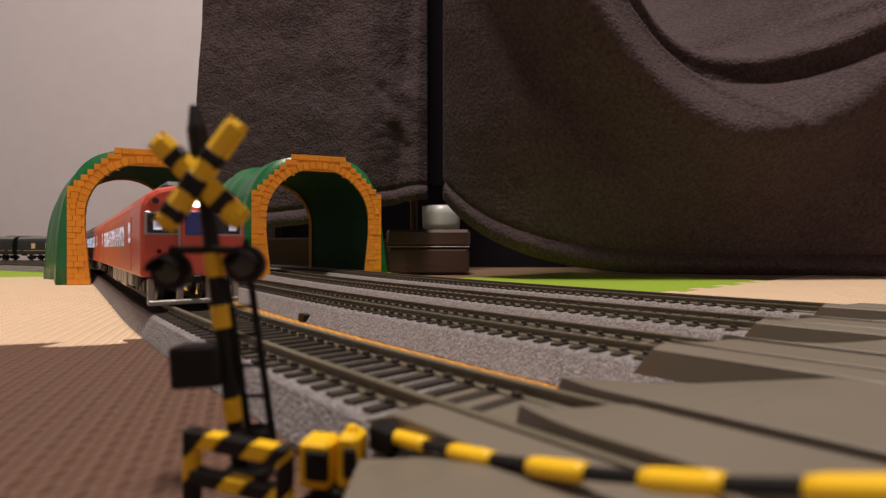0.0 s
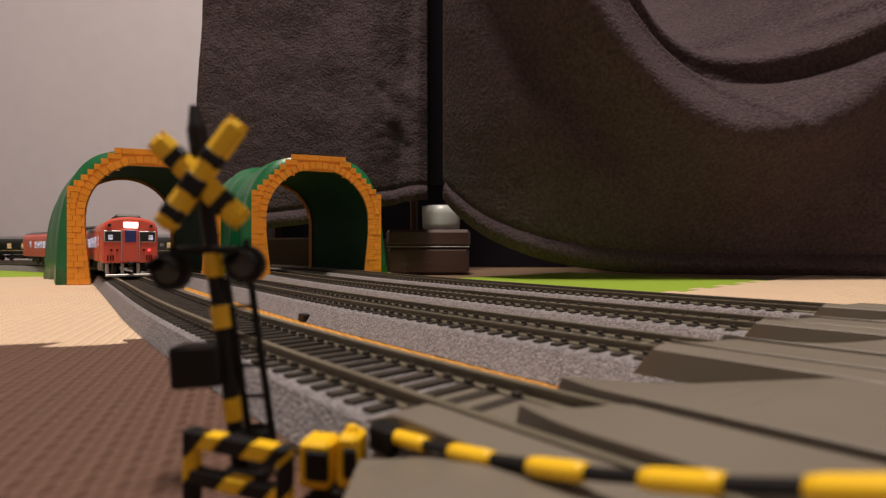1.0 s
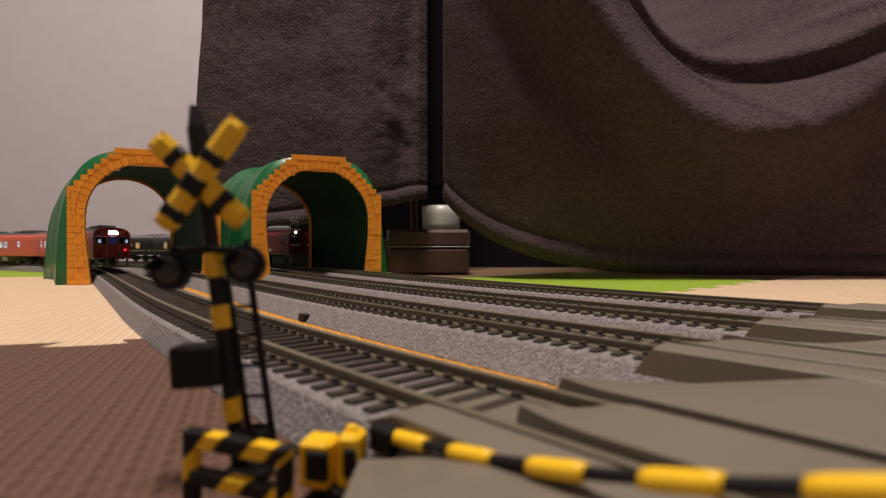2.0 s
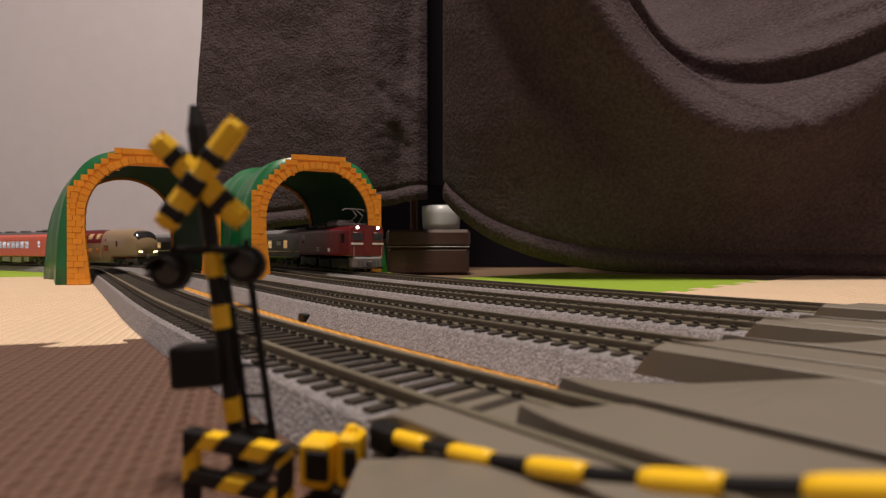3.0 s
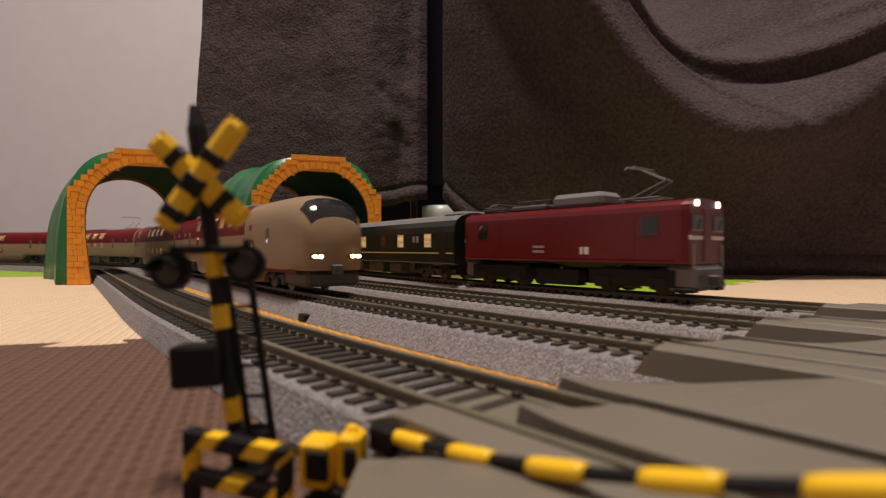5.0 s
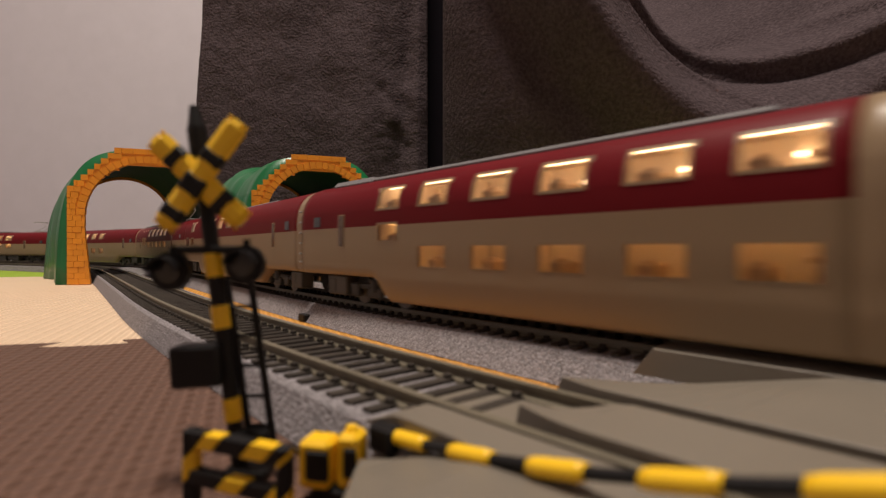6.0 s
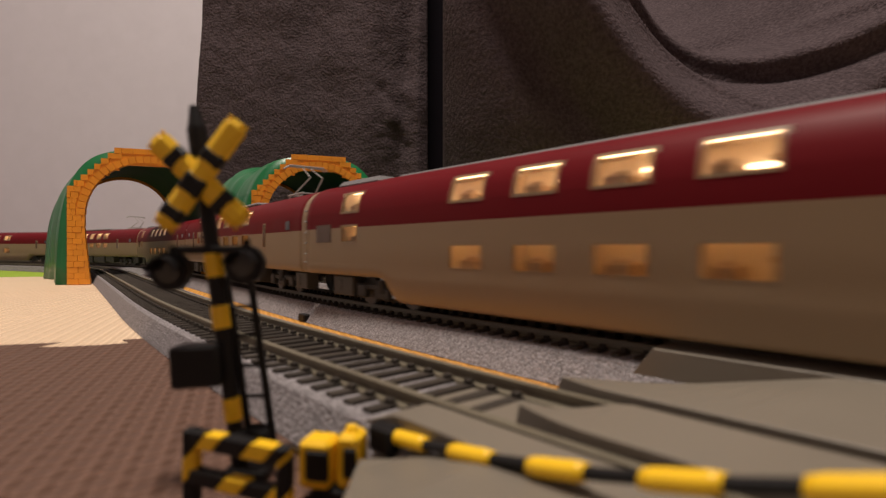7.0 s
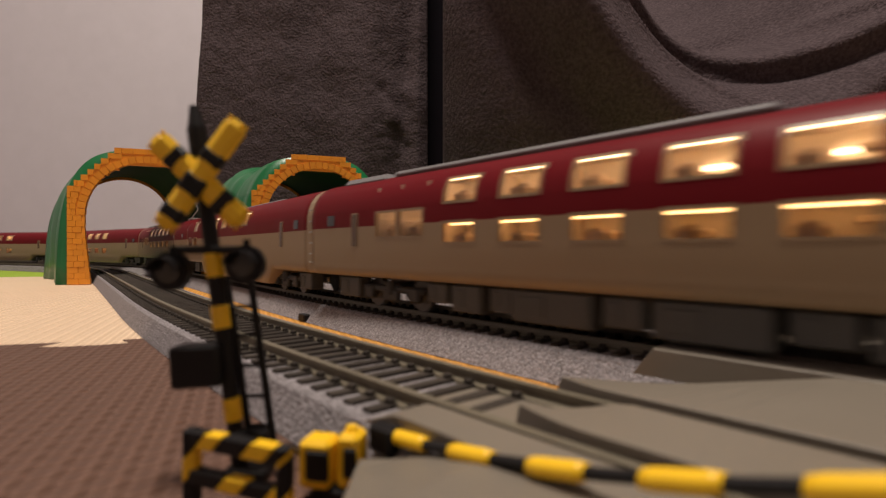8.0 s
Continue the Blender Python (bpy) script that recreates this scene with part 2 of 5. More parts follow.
def room():
    def slab(name, x0, y0, z0, x1, y1, z1, material, label, category):
        bm = bmesh.new()
        box(bm, (x0 + x1) / 2, (y0 + y1) / 2, (z0 + z1) / 2, x1 - x0, y1 - y0, z1 - z0)
        return tagged(part(name, bm, material), label, category, kind="structure")
    slab("floor", -2000, -3200, -60, 2000, 1500, -12, M["floor"], "brown wooden floor under the foam play mats", "floor")
    slab("wall_north", -2000, 1500, -60, 2000, 1600, 2400, M["wall"], "pale grey-lilac papered wall behind the railway", "wall")
    slab("wall_south", -2000, -3300, -60, 2000, -3200, 2400, M["wall"], "pale grey-lilac papered wall", "wall")
    slab("wall_west", -2100, -3300, -60, -2000, 1600, 2400, M["wall"], "pale grey-lilac papered wall", "wall")
    slab("wall_east", 2000, -3300, -60, 2100, 1600, 2400, M["wall"], "pale grey-lilac papered wall", "wall")
    slab("ceiling", -2100, -3300, 2400, 2100, 1600, 2480, M["ceiling"], "off-white plain ceiling", "ceiling")


room()

# ---- play mats ----
TURN = radians(17)
U = Vector((math.cos(TURN), math.sin(TURN)))
V = Vector((-math.sin(TURN), math.cos(TURN)))
ORG = Vector((-120.0, 172.0))


TONGUES = (2.0, -64.0, -130.0, -196.0, -262.0, -328.0, -394.0, -460.0)


def tongued(u0, u1):
    """The edge shared by the cream and the brown mats, from u0 to u1, with the cream tongues."""
    pts = [(u0, 0.0)]
    for c in sorted(TONGUES):
        if u0 + 16 < c < u1 - 16:
            pts += [(c - 8.5, 0.0), (c - 12.5, -7.6), (c - 6.0, -9.0), (c + 6.0, -9.0), (c + 12.5, -7.6), (c + 8.5, 0.0)]
    pts.append((u1, 0.0))
    # a fine wavy edge
    out = []
    for (a0, b0), (a1, b1) in zip(pts, pts[1:]):
        n = max(1, int(math.hypot(a1 - a0, b1 - b0) / 1.2))
        for i in range(n):
            q = i / n
            out.append(ORG + U * (a0 + (a1 - a0) * q) + V * (b0 + (b1 - b0) * q + 0.3 * math.sin((a0 + (a1 - a0) * q) * 1.9)))
    out.append(ORG + U * u1)
    return out


def foam_mat(name_label, colour, corners, top=0.0):
    """One mat: a slab over its outline."""
    poly = corners
    bm = bmesh.new()
    prism(bm, [(p.x, p.y) for p in poly], -12 + (0 if top == 0 else 0.2), top)
    return tagged(part("foam_mat", bm, M[colour]), name_label, "play mat", "puzzle play mats")


def cell(u0, v0, u1, v1):
    return [ORG + U * u0 + V * v0, ORG + U * u1 + V * v0, ORG + U * u1 + V * v1, ORG + U * u0 + V * v1]


def skewed(u0, u0b, v0, u1, u1b, v1):
    """A mat whose sides run askew: u0 and u1 below, u0b and u1b above."""
    return [ORG + U * u0 + V * v0, ORG + U * u1 + V * v0, ORG + U * u1b + V * v1, ORG + U * u0b + V * v1]


G = 0.35
DOWN = V * -240
foam_mat("dark brown foam puzzle mat with a pressed weave", "brown", [ORG + U * -285 + DOWN, ORG + U * 150 + DOWN] + [q - V * G for q in tongued(-285, 26)][::-1])
foam_mat("dark brown foam puzzle mat with a pressed weave", "brown", [ORG + U * -765 + DOWN, ORG + U * -285.5 + DOWN] + [q - V * G for q in tongued(-765, -285.5)][::-1])
foam_mat("cream foam puzzle mat beside the railway", "cream", tongued(-285, 26) + skewed(-285, -285 + G, 0, 26, -16 - G, 240 - G)[2:])
foam_mat("cream foam puzzle mat with a pressed weave", "cream", tongued(-525, -285.5) + cell(-525, 0, -285.5, 240 - G)[2:])
foam_mat("cream foam puzzle mat under the tunnel", "cream", skewed(-285 + G, -285 + G, 240 + G, -16 - G, -60 - G, 480 - G))
foam_mat("cream foam puzzle mat with a pressed weave", "cream", cell(-525 + G, 240 + G, -285 - G, 480 - G))
foam_mat("orange foam puzzle mat under the tracks", "orange", [ORG + U * 150.8 + DOWN, ORG + U * 262 + DOWN, ORG + U * 195 + V * 261.6, ORG + U * -15.6 + V * 261.6, ORG + U * 26.8])
for uu in (-765, -525, -285):
    foam_mat("lime green foam puzzle mat under the far curve", "green", cell(uu + G, 480 + G, uu + 240 - G, 760 - G))
foam_mat("lime green foam puzzle mat between the tracks", "green", skewed(-15 + G, -45 + G, 263 + G, 195 - G, 195 - G, 760 - G))
# the mats beyond the last track lie at another angle
U2, V2, O2 = Vector((0.743, 0.669)), Vector((-0.669, 0.743)), Vector((150.0, 352.0))


def cell2(u0, v0, u1, v1):
    return [O2 + U2 * u0 + V2 * v0, O2 + U2 * u1 + V2 * v0, O2 + U2 * u1 + V2 * v1, O2 + U2 * u0 + V2 * v1]


def zigzag(u0, u1, lift):
    """The toothed edge between the green and the cream mat."""
    pts = [O2 + U2 * u0 + V2 * lift]
    for c in (-24, 26, 76, 126, 176, 216):
        for du, dv in ((-9, 0), (-13, 9), (-5, 10), (5, 10), (13, 9), (9, 0)):
            pts.append(O2 + U2 * (c + du) + V2 * (dv + lift))
    pts.append(O2 + U2 * u1 + V2 * lift)
    return pts


foam_mat("lime green foam puzzle mat at the blanket's hem", "green", zigzag(-60, 240, 0.4) + cell2(-60, 0.4, 240, 240)[2:], -0.5)
foam_mat("cream foam puzzle mat at the blanket's hem", "cream", cell2(-60, -240, 240, 0)[:2] + zigzag(-60, 240, 0)[::-1], -0.5)
foam_mat("cream foam puzzle mat beside the crossing", "cream", cell2(240.7, -240, 540, 0), -0.5)

# ---- track lines: arcs along the floor, in millimetres; s grows away from the crossing ----
CENTRE = Vector((1706.5, 1614.2))
OFFSET = (0.0, 62.0, 118.0, 180.0)
RAIL_TOP = 10.0


class Line:
    def __init__(self, k, first, arcs, lead=330.0):
        r = 2293.0 - OFFSET[k]
        ref = 2293.0 - OFFSET[1 if k < 2 else 3]
        off = OFFSET[k] - OFFSET[1 if k < 2 else 3]
        a = math.atan2(-CENTRE.y, -CENTRE.x) + lead / r
        p = CENTRE + Vector((math.cos(a), math.sin(a))) * r
        th = math.atan2(-math.cos(a), math.sin(a))
        segs = [((lead + first) * r / ref, -1 / r)]
        segs += [(ln * (rad + off) / rad, 1 / (rad + off)) for ln, rad in arcs] + [(1300.0, 0.0)]
        s, self.s, self.x, self.y, self.th = -lead, [], [], [], []
        for ln, k2 in segs:
            n = max(1, int(ln / 3.0))
            h = ln / n
            for _ in range(n):
                self.s.append(s), self.x.append(p.x), self.y.append(p.y), self.th.append(th)
                m = th + k2 * h / 2
                p = p + Vector((math.cos(m), math.sin(m))) * h
                th += k2 * h
                s += h

    def at(self, s, d=0.0):
        """Place and heading at s, d to the left of the way out."""
        x, y, th = (float(np.interp(s, self.s, q)) for q in (self.x, self.y, self.th))
        if s < self.s[0]:
            e = s - self.s[0]
            x, y = x + math.cos(th) * e, y + math.sin(th) * e
        return x - math.sin(th) * d, y + math.cos(th) * d, th


NEAR_ARCS = [(325.0, 60000.0), (620.0, 820.0)]
FAR_ARCS = [(850.0, 1000.0)]
LINES = [Line(0, 263.0, NEAR_ARCS), Line(1, 263.0, NEAR_ARCS), Line(2, 420.0, FAR_ARCS), Line(3, 420.0, FAR_ARCS)]


def sweep(bm, line, section, s0, s1, step, slots=None, base=0.0):
    """Draws a closed section (left offset, height) along a line."""
    rings = []
    n = max(2, int((s1 - s0) / step))
    for i in range(n + 1):
        s = s0 + (s1 - s0) * i / n
        ring = []
        for d, z in section:
            x, y, th = line.at(s, d)
            ring.append((x, y, z + base))
        rings.append(ring)
    loft(bm, rings, slots=slots)


BED = [(18.6, 0.2), (15.8, 6.8), (14.8, 7.45), (-14.8, 7.45), (-15.8, 6.8), (-18.6, 0.2)]


def rail_section(c):
    return [(c - 1.5, 7.3), (c - 1.4, 7.9), (c - 0.4, 8.3), (c - 0.35, 9.2), (c - 0.75, 9.4), (c - 0.75, 9.95), (c + 0.75, 9.95), (c + 0.75, 9.4),
            (c + 0.35, 9.2), (c + 0.4, 8.3), (c + 1.4, 7.9), (c + 1.5, 7.3)]


def sleeper_mesh():
    bm = bmesh.new()
    box(bm, 0, 0, 7.4, 2.3, 28.6, 1.3, 0.12)
    for y in (-8.25, 8.25):
        for dy in (-1.9, 1.9):
            box(bm, 0, y + dy, 8.3, 1.5, 1.3, 1.1, 0.2)
    return bm


def railway(k, group_label):
    line = LINES[k]
    t = thing("railway_track", group_label, "railway track", "model railway tracks", "structure")
    bm = bmesh.new()
    foot = BED[0] if k == 0 else (20.8, 0.2)
    section = [foot] + BED[1:]
    if k == 0:
        # the inner shoulder of the pair reaches further out
        section = section[:3] + [(-17.0, 7.3), (-18.4, 6.4), (-26.0, 0.2)]
    sweep(bm, line, section, -320, 1900, 7.0)
    part("roadbed", bm, M["ballast"], t, "grey granular moulded ballast roadbed")
    for c in (8.25, -8.25):
        bm = bmesh.new()
        sweep(bm, line, rail_section(c), -320, 1900, 6.0, slots=[0, 0, 0, 0, 0, 1, 0, 0, 0, 0, 0, 0])
        part("rail", bm, [M["rail"], M["railtop"]], t, "brown-grey weathered metal rail")
    first = None
    s, n = 50.0, 0
    while s < 50 + 5.3 * 215:
        x, y, th = line.at(s)
        if first is None:
            first = part("sleeper", sleeper_mesh(), M["sleeper"], t)
            first.matrix_basis = pose(x / 1000, y / 1000, 0, 0, 0, math.degrees(th))
        else:
            again(first, t, x, y, 0, math.degrees(th))
        s += 5.3
        n += 1
    bm = bmesh.new()
    while s < 1880:
        x, y, th = line.at(s)
        box(bm, x, y, 7.3, 3.0, 30.5, 1.2, 0, Matrix.Rotation(th, 4, "Z"))
        s += 5.3
    tagged(part("far_sleepers", bm, M["sleeper"], t), kind="stuff")
    if k != 1:
        return t
    # a black block that stands in for the dark joint recess in the roadbed's flank
    x, y, th = line.at(197, 20.2)
    bm = bmesh.new()
    box(bm, 0, 0, 1.9, 6.0, 3.0, 3.2, 0.4)
    jc = part("joint_clip", bm, M["black"], t)
    jc.matrix_basis = pose(x / 1000, y / 1000, 0, 0, 0, math.degrees(th))
    return t


for kk, lab in enumerate(("model railway track beside the crossing lamps, grey ballast", "second model railway track with grey ballast roadbed",
                          "third model railway track with grey ballast roadbed", "outermost model railway track with grey ballast roadbed")):
    railway(kk, lab)


def crossing_plates():
    """Moulded grey panels between and beside the rails, with flangeways left open."""
    t = thing("level_crossing", "grey-brown plastic level crossing panels between the rails", "level crossing", kind="structure")

    def panel(k, d0, d1, s0, s1, z=10.3, z2=None, slope=9.0, far=None, low0=1.0, label="", flare0=0.0, flare1=0.0):
        line = LINES[k]
        bm = bmesh.new()
        rings = []
        n = 46
        z2 = z if z2 is None else z2
        for i in range(n + 1):
            s = s0 + (s1 - s0) * (1 - (1 - i / n) ** 2.4)
            near_low = max(0.0, (s - (s1 - slope)) / slope)
            far_low = near_low if far is None else max(0.0, (s - (s1 - far)) / far)
            ring = []
            for d, zz in ((d0, 0.4), (d0, z - 0.12), (d0 + 0.12, z), (d1 - 0.12, z2), (d1, z2 - 0.12), (d1, 0.4)):
                open_way = max(0.0, (s - (s1 - 13.0)) / 13.0) ** 1.7
                x, y, th = line.at(s, d + open_way * (flare0 if d < (d0 + d1) / 2 else flare1))
                low = far_low if d < (d0 + d1) / 2 else near_low
                ring.append((x, y, max(0.3, zz - low * (zz - low0 if zz > 1 else 0))))
            rings.append(ring)
        loft(bm, rings)
        part("panel", bm, M["plate"], t, label)

    for k in range(4):
        s1 = 52 - 3.5 * k
        e1 = 42.0 if k == 0 else s1
        panel(k, -6.3, 6.6, -310, e1, z=11.1, slope=1.0, far=10.0, low0=7.8, flare1=-3.0)
        panel(k, -6.3, 5.3, e1 + 0.1, e1 + 18, z=7.9, slope=3.0, far=14.0, low0=7.5, label="low apron panel")
        if k == 0:
            panel(0, 9.6, 15.6, -310, 62, z=9.9, z2=9.6, slope=10.0, low0=6.0)
            # wide approach plate that climbs towards the road
            bm = bmesh.new()
            rings = []
            for i in range(61):
                q = 55.0 - 165.0 * i / 60
                top = float(np.interp(q, [22, 36, 50], [9.45, 8.7, 5.4]))
                ring = []
                for d, zz in ((15.75, 0.3), (15.75, top), (24.0, top - 0.1), (40.0, top - 0.5), (75.0, top - 1.8), (75.0, 0.3)):
                    x, y, th = LINES[0].at(q, d)
                    ring.append((max(x, -10.2), min(y, 62.4), max(zz, 0.3)))
                rings.append(ring)
            loft(bm, rings)
            part("approach_plate", bm, M["plate"], t, "wide grey plastic approach plate")
        if k < 3:
            gap = OFFSET[k + 1] - OFFSET[k]
            panel(k, -gap + 10.4, -gap + 17.0, -310, s1 + 2, z=11.4, z2=10.9, slope=7.0, label="raised kerb panel")
            panel(k, -gap + 17.1, -9.7, -310, s1 - 2.5, z=10.8, z2=11.2, slope=4.0, far=34.0, low0=3.0, flare1=-4.0)
        else:
            panel(3, -24.0, -9.6, -310, s1, z=8.0, z2=10.8)
    return t


crossing_plates()

# ---- tunnels ----
LEG, CROWN, HALF, INNER = 83.0, 118.0, 60.5, 47.5


def outline(z):
    """Outer edge of the portal at a height, from its corner."""
    if z < LEG:
        return 0.0
    return min(35.0, (math.floor((z - LEG) / 5.0) + 1) * 5.0)


def inner_half(z):
    """Half width of the opening at a height."""
    if z <= 60:
        return INNER - 4.5 * max(0.0, (45 - z) / 45)
    h = z - 60
    return math.sqrt(max(0.0, INNER ** 2 - h * h))


def ring_half(z):
    r = INNER + 6.5
    if z <= 60:
        return r
    h = z - 60
    return math.sqrt(max(0.0, r * r - h * h))


def brick_piece(bm, poly, y0, y1):
    """A brick over a polygon in the portal's plane (x across, z up)."""
    cx = sum(p[0] for p in poly) / len(poly)
    cz = sum(p[1] for p in poly) / len(poly)
    back = [bm.verts.new((x, y1, z)) for x, z in poly]
    mid = [bm.verts.new((x, y0 + 0.25, z)) for x, z in poly]
    fr = [bm.verts.new((cx + (x - cx) * 0.985, y0, cz + (z - cz) * 0.972)) for x, z in poly]
    n = len(poly)
    bm.faces.new(fr)
    for a, b in ((back, mid), (mid, fr)):
        for i in range(n):
            bm.faces.new((a[i], a[(i + 1) % n], b[(i + 1) % n], b[i]))


def bend(y):
    """Sideways set of the tunnel's axis at a depth: it follows the curve."""
    return -0.24 * max(0.0, y - 3) - 0.0011 * max(0.0, y - 3) ** 2


def tunnel():
    t = thing("toy_tunnel", "green plastic toy tunnel with an orange brick portal, over two tracks", "toy tunnel", "toy tunnels")
    rnd = random.Random(4)
    # shell: outer and inner skin from the foot over the crown to the other foot
    na, nl, length = 64, 26, 124.0
    bm = bmesh.new()
    rings = []
    for j in range(nl + 1):
        y = 3.0 + (length - 3.0) * j / nl
        ring = []
        for i in range(na + 1):
            q = i / na
            side = -1 if q < 0.5 else 1
            a = math.pi * q
            # a squarish arch a little outside the portal
            cx, cz = -math.cos(a), math.sin(a)
            e = 0.62
            x = side * abs(cx) ** e * (HALF + (8.0 if side < 0 else 3.0))
            z = abs(cz) ** e * (CROWN + 1.0)
            flare = (1.5 if side < 0 else 6.0) * (1 - min(1, z / 70)) ** 2
            nz = noise.noise(Vector((x * 0.03, y * 0.028, z * 0.012 + side * 3)))
            fold = noise.noise(Vector((side * 9 + y * 0.07, z * 0.006, 1.3)))
            push = (nz * 5.0 + fold * 4.0) * min(1, j / 4 + 0.15)
            x += side * (flare + push * (0.4 + 0.6 * abs(cx)))
            z += max(-2.0, push * 0.6) * abs(cz)
            if i in (0, na):
                z = 0.0
            ring.append((x + bend(y), y, max(0.0, z)))
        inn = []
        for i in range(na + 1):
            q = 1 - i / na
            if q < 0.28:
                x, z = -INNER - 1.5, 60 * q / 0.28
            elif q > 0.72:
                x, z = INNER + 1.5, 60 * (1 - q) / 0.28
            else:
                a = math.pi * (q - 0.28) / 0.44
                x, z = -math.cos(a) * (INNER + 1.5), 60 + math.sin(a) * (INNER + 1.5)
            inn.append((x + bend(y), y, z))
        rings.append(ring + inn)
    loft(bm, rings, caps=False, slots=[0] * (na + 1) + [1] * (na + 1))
    n2 = 2 * (na + 1)
    bm.verts.ensure_lookup_table()
    for base in (0, nl * n2):
        for i in range(na):
            bm.faces.new((bm.verts[base + i], bm.verts[base + i + 1], bm.verts[base + n2 - 2 - i], bm.verts[base + n2 - 1 - i]))
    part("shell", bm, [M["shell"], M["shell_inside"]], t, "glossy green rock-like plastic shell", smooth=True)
    # rim of the rear mouth
    bm = bmesh.new()
    prof = [(-INNER, 0.0), (-INNER, 30.0), (-INNER, 60.0)] + [(-math.cos(math.pi * i / 24) * INNER, 60 + math.sin(math.pi * i / 24) * INNER) for i in range(1, 24)] + [(INNER, 60.0), (INNER, 30.0), (INNER, 0.0)]
    bx = bend(length)
    rings = [[(x * k + bx, yy, z if z < 1 else 60 + (z - 60) * k if z > 60 else z) for k, yy in ((0.975, length - 1), (0.975, length + 1.5), (1.10, length + 1.5), (1.10, length - 1))] for x, z in prof]
    loft(bm, rings)
    part("rear_rim", bm, M["brick"], t, "orange rim of the rear mouth")
    # backing of the portal
    bm = bmesh.new()
    z = 0.0
    while z < CROWN:
        o, h = outline(z + 0.1), inner_half(z + 2.5) if z + 2.5 < 60 + INNER else 0.0
        w = HALF - o - h
        if h <= 0.5:
            box(bm, 0, 1.75, z + 2.5, 2 * (HALF - o) - 0.6, 3.6, 5.0)
        else:
            for sg in (-1, 1):
                box(bm, sg * (h + 0.5 + w / 2), 1.75, z + 2.5, w - 0.8, 3.6, 5.0)
        z += 5.0
    part("portal_back", bm, M["brick"], t, "orange plastic portal wall")
    # voussoirs
    nv = 27
    for i in range(nv):
        bm = bmesh.new()
        a0, a1 = math.pi * i / nv + 0.005, math.pi * (i + 1) / nv - 0.005
        poly = [(-math.cos(a) * r, 60 + math.sin(a) * r) for a, r in ((a0, INNER), (a1, INNER), (a1, INNER + 6.3), (a0, INNER + 6.3))]
        brick_piece(bm, poly, -0.9, 4.0)
        part("brick", bm, M["brick"], t)
    # courses
    z, row = 0.0, 0
    while z < CROWN:
        o = outline(z + 0.1)
        inner = max(ring_half(z + 0.4), ring_half(z + 4.6)) + 0.2 if z + 0.4 >= 58 else None
        for sg in (-1, 1):
            x0 = HALF - o
            x1 = inner if inner is not None else inner_half(z + 2.5)
            if z > 60 + INNER + 6.5:
                x1 = 0.0
            if x0 - x1 < 1.2:
                continue
            wide = x0 - x1
            cuts = [0.0]
            step = 9.0 if z > LEG + 5 else wide * 0.5
            c = step * (0.62 if row % 2 else 1.0)
            while c < wide - 2.0:
                cuts.append(c)
                c += step
            cuts.append(wide)
            for c0, c1 in zip(cuts, cuts[1:]):
                bm = bmesh.new()
                a, b = sg * (x0 - c0 - 0.06), sg * (x0 - c1 + 0.06)
                jz = rnd.uniform(-0.15, 0.15)
                poly = [(a, z + 0.06), (b, z + 0.06 + jz), (b, z + 4.94 + jz), (a, z + 4.94)]
                brick_piece(bm, poly, -0.75 + rnd.uniform(-0.25, 0.25), 3.0)
                part("brick", bm, M["brick"], t)
        z += 5.0
        row += 1
    return t


ARCH = 20.0
mid = Vector((-322.0, 438.0)) + Vector((math.cos(radians(ARCH)), math.sin(radians(ARCH)))) * HALF
tunnel_a = tunnel()
tunnel_a.matrix_basis = pose(mid.x / 1000, mid.y / 1000, 0.0003, 0, 0, ARCH)
mid2 = Vector((-175.6, 469.0)) + Vector((math.cos(radians(ARCH)), math.sin(radians(ARCH)))) * HALF
copy_thing(tunnel_a, pose(mid2.x / 1000, mid2.y / 1000, 0.0003, 0, 0, ARCH - 0.5))

# ---- blankets and the furniture behind ----


def cloth(name, label, fn, nu, nv, thick, seam=True):
    """A hanging blanket: a fine sheet with folds and a thickness."""
    bm = bmesh.new()
    grid = [[bm.verts.new(fn(i / nu, j / nv)) for j in range(nv + 1)] for i in range(nu + 1)]
    for i in range(nu):
        for j in range(nv):
            bm.faces.new((grid[i][j], grid[i + 1][j], grid[i + 1][j + 1], grid[i][j + 1]))
    ob = part(name, bm, M["fleece"], None, smooth=True)
    tagged(ob, label, "blanket")
    so = ob.modifiers.new("thickness", "SOLIDIFY")
    so.thickness = thick / 1000
    so.offset = 0.0
    return ob


def bell(x, w):
    return math.exp(-(x / w) ** 2)


# depth across the great swag: pocket below the crest, rounded crest, then lying back
SIDE_D = [-400, -120, -78, -48, -40, -12, 0, 12, 40, 80, 200, 600]
SIDE_Y = [34, 28, 26, 44, 42, 9, 0, 8, 42, 88, 250, 700]
LOW_D = [-400, -140, -100, -70, -25, 0, 12, 40, 80, 200, 600]
LOW_Y = [90, 88, 86, 76, 20, 0, 8, 42, 88, 250, 700]


def swag(x, z, x0, z0, k):
    """Distance above a hanging curve."""
    q = min(235.0, x - x0)
    return (z - z0 - k * q * q) / math.sqrt(1 + (2 * k * q) ** 2)


def soft(q, xs, ys):
    return sum(float(np.interp(q + d, xs, ys)) for d in (-7, -2.5, 2.5, 7)) / 4


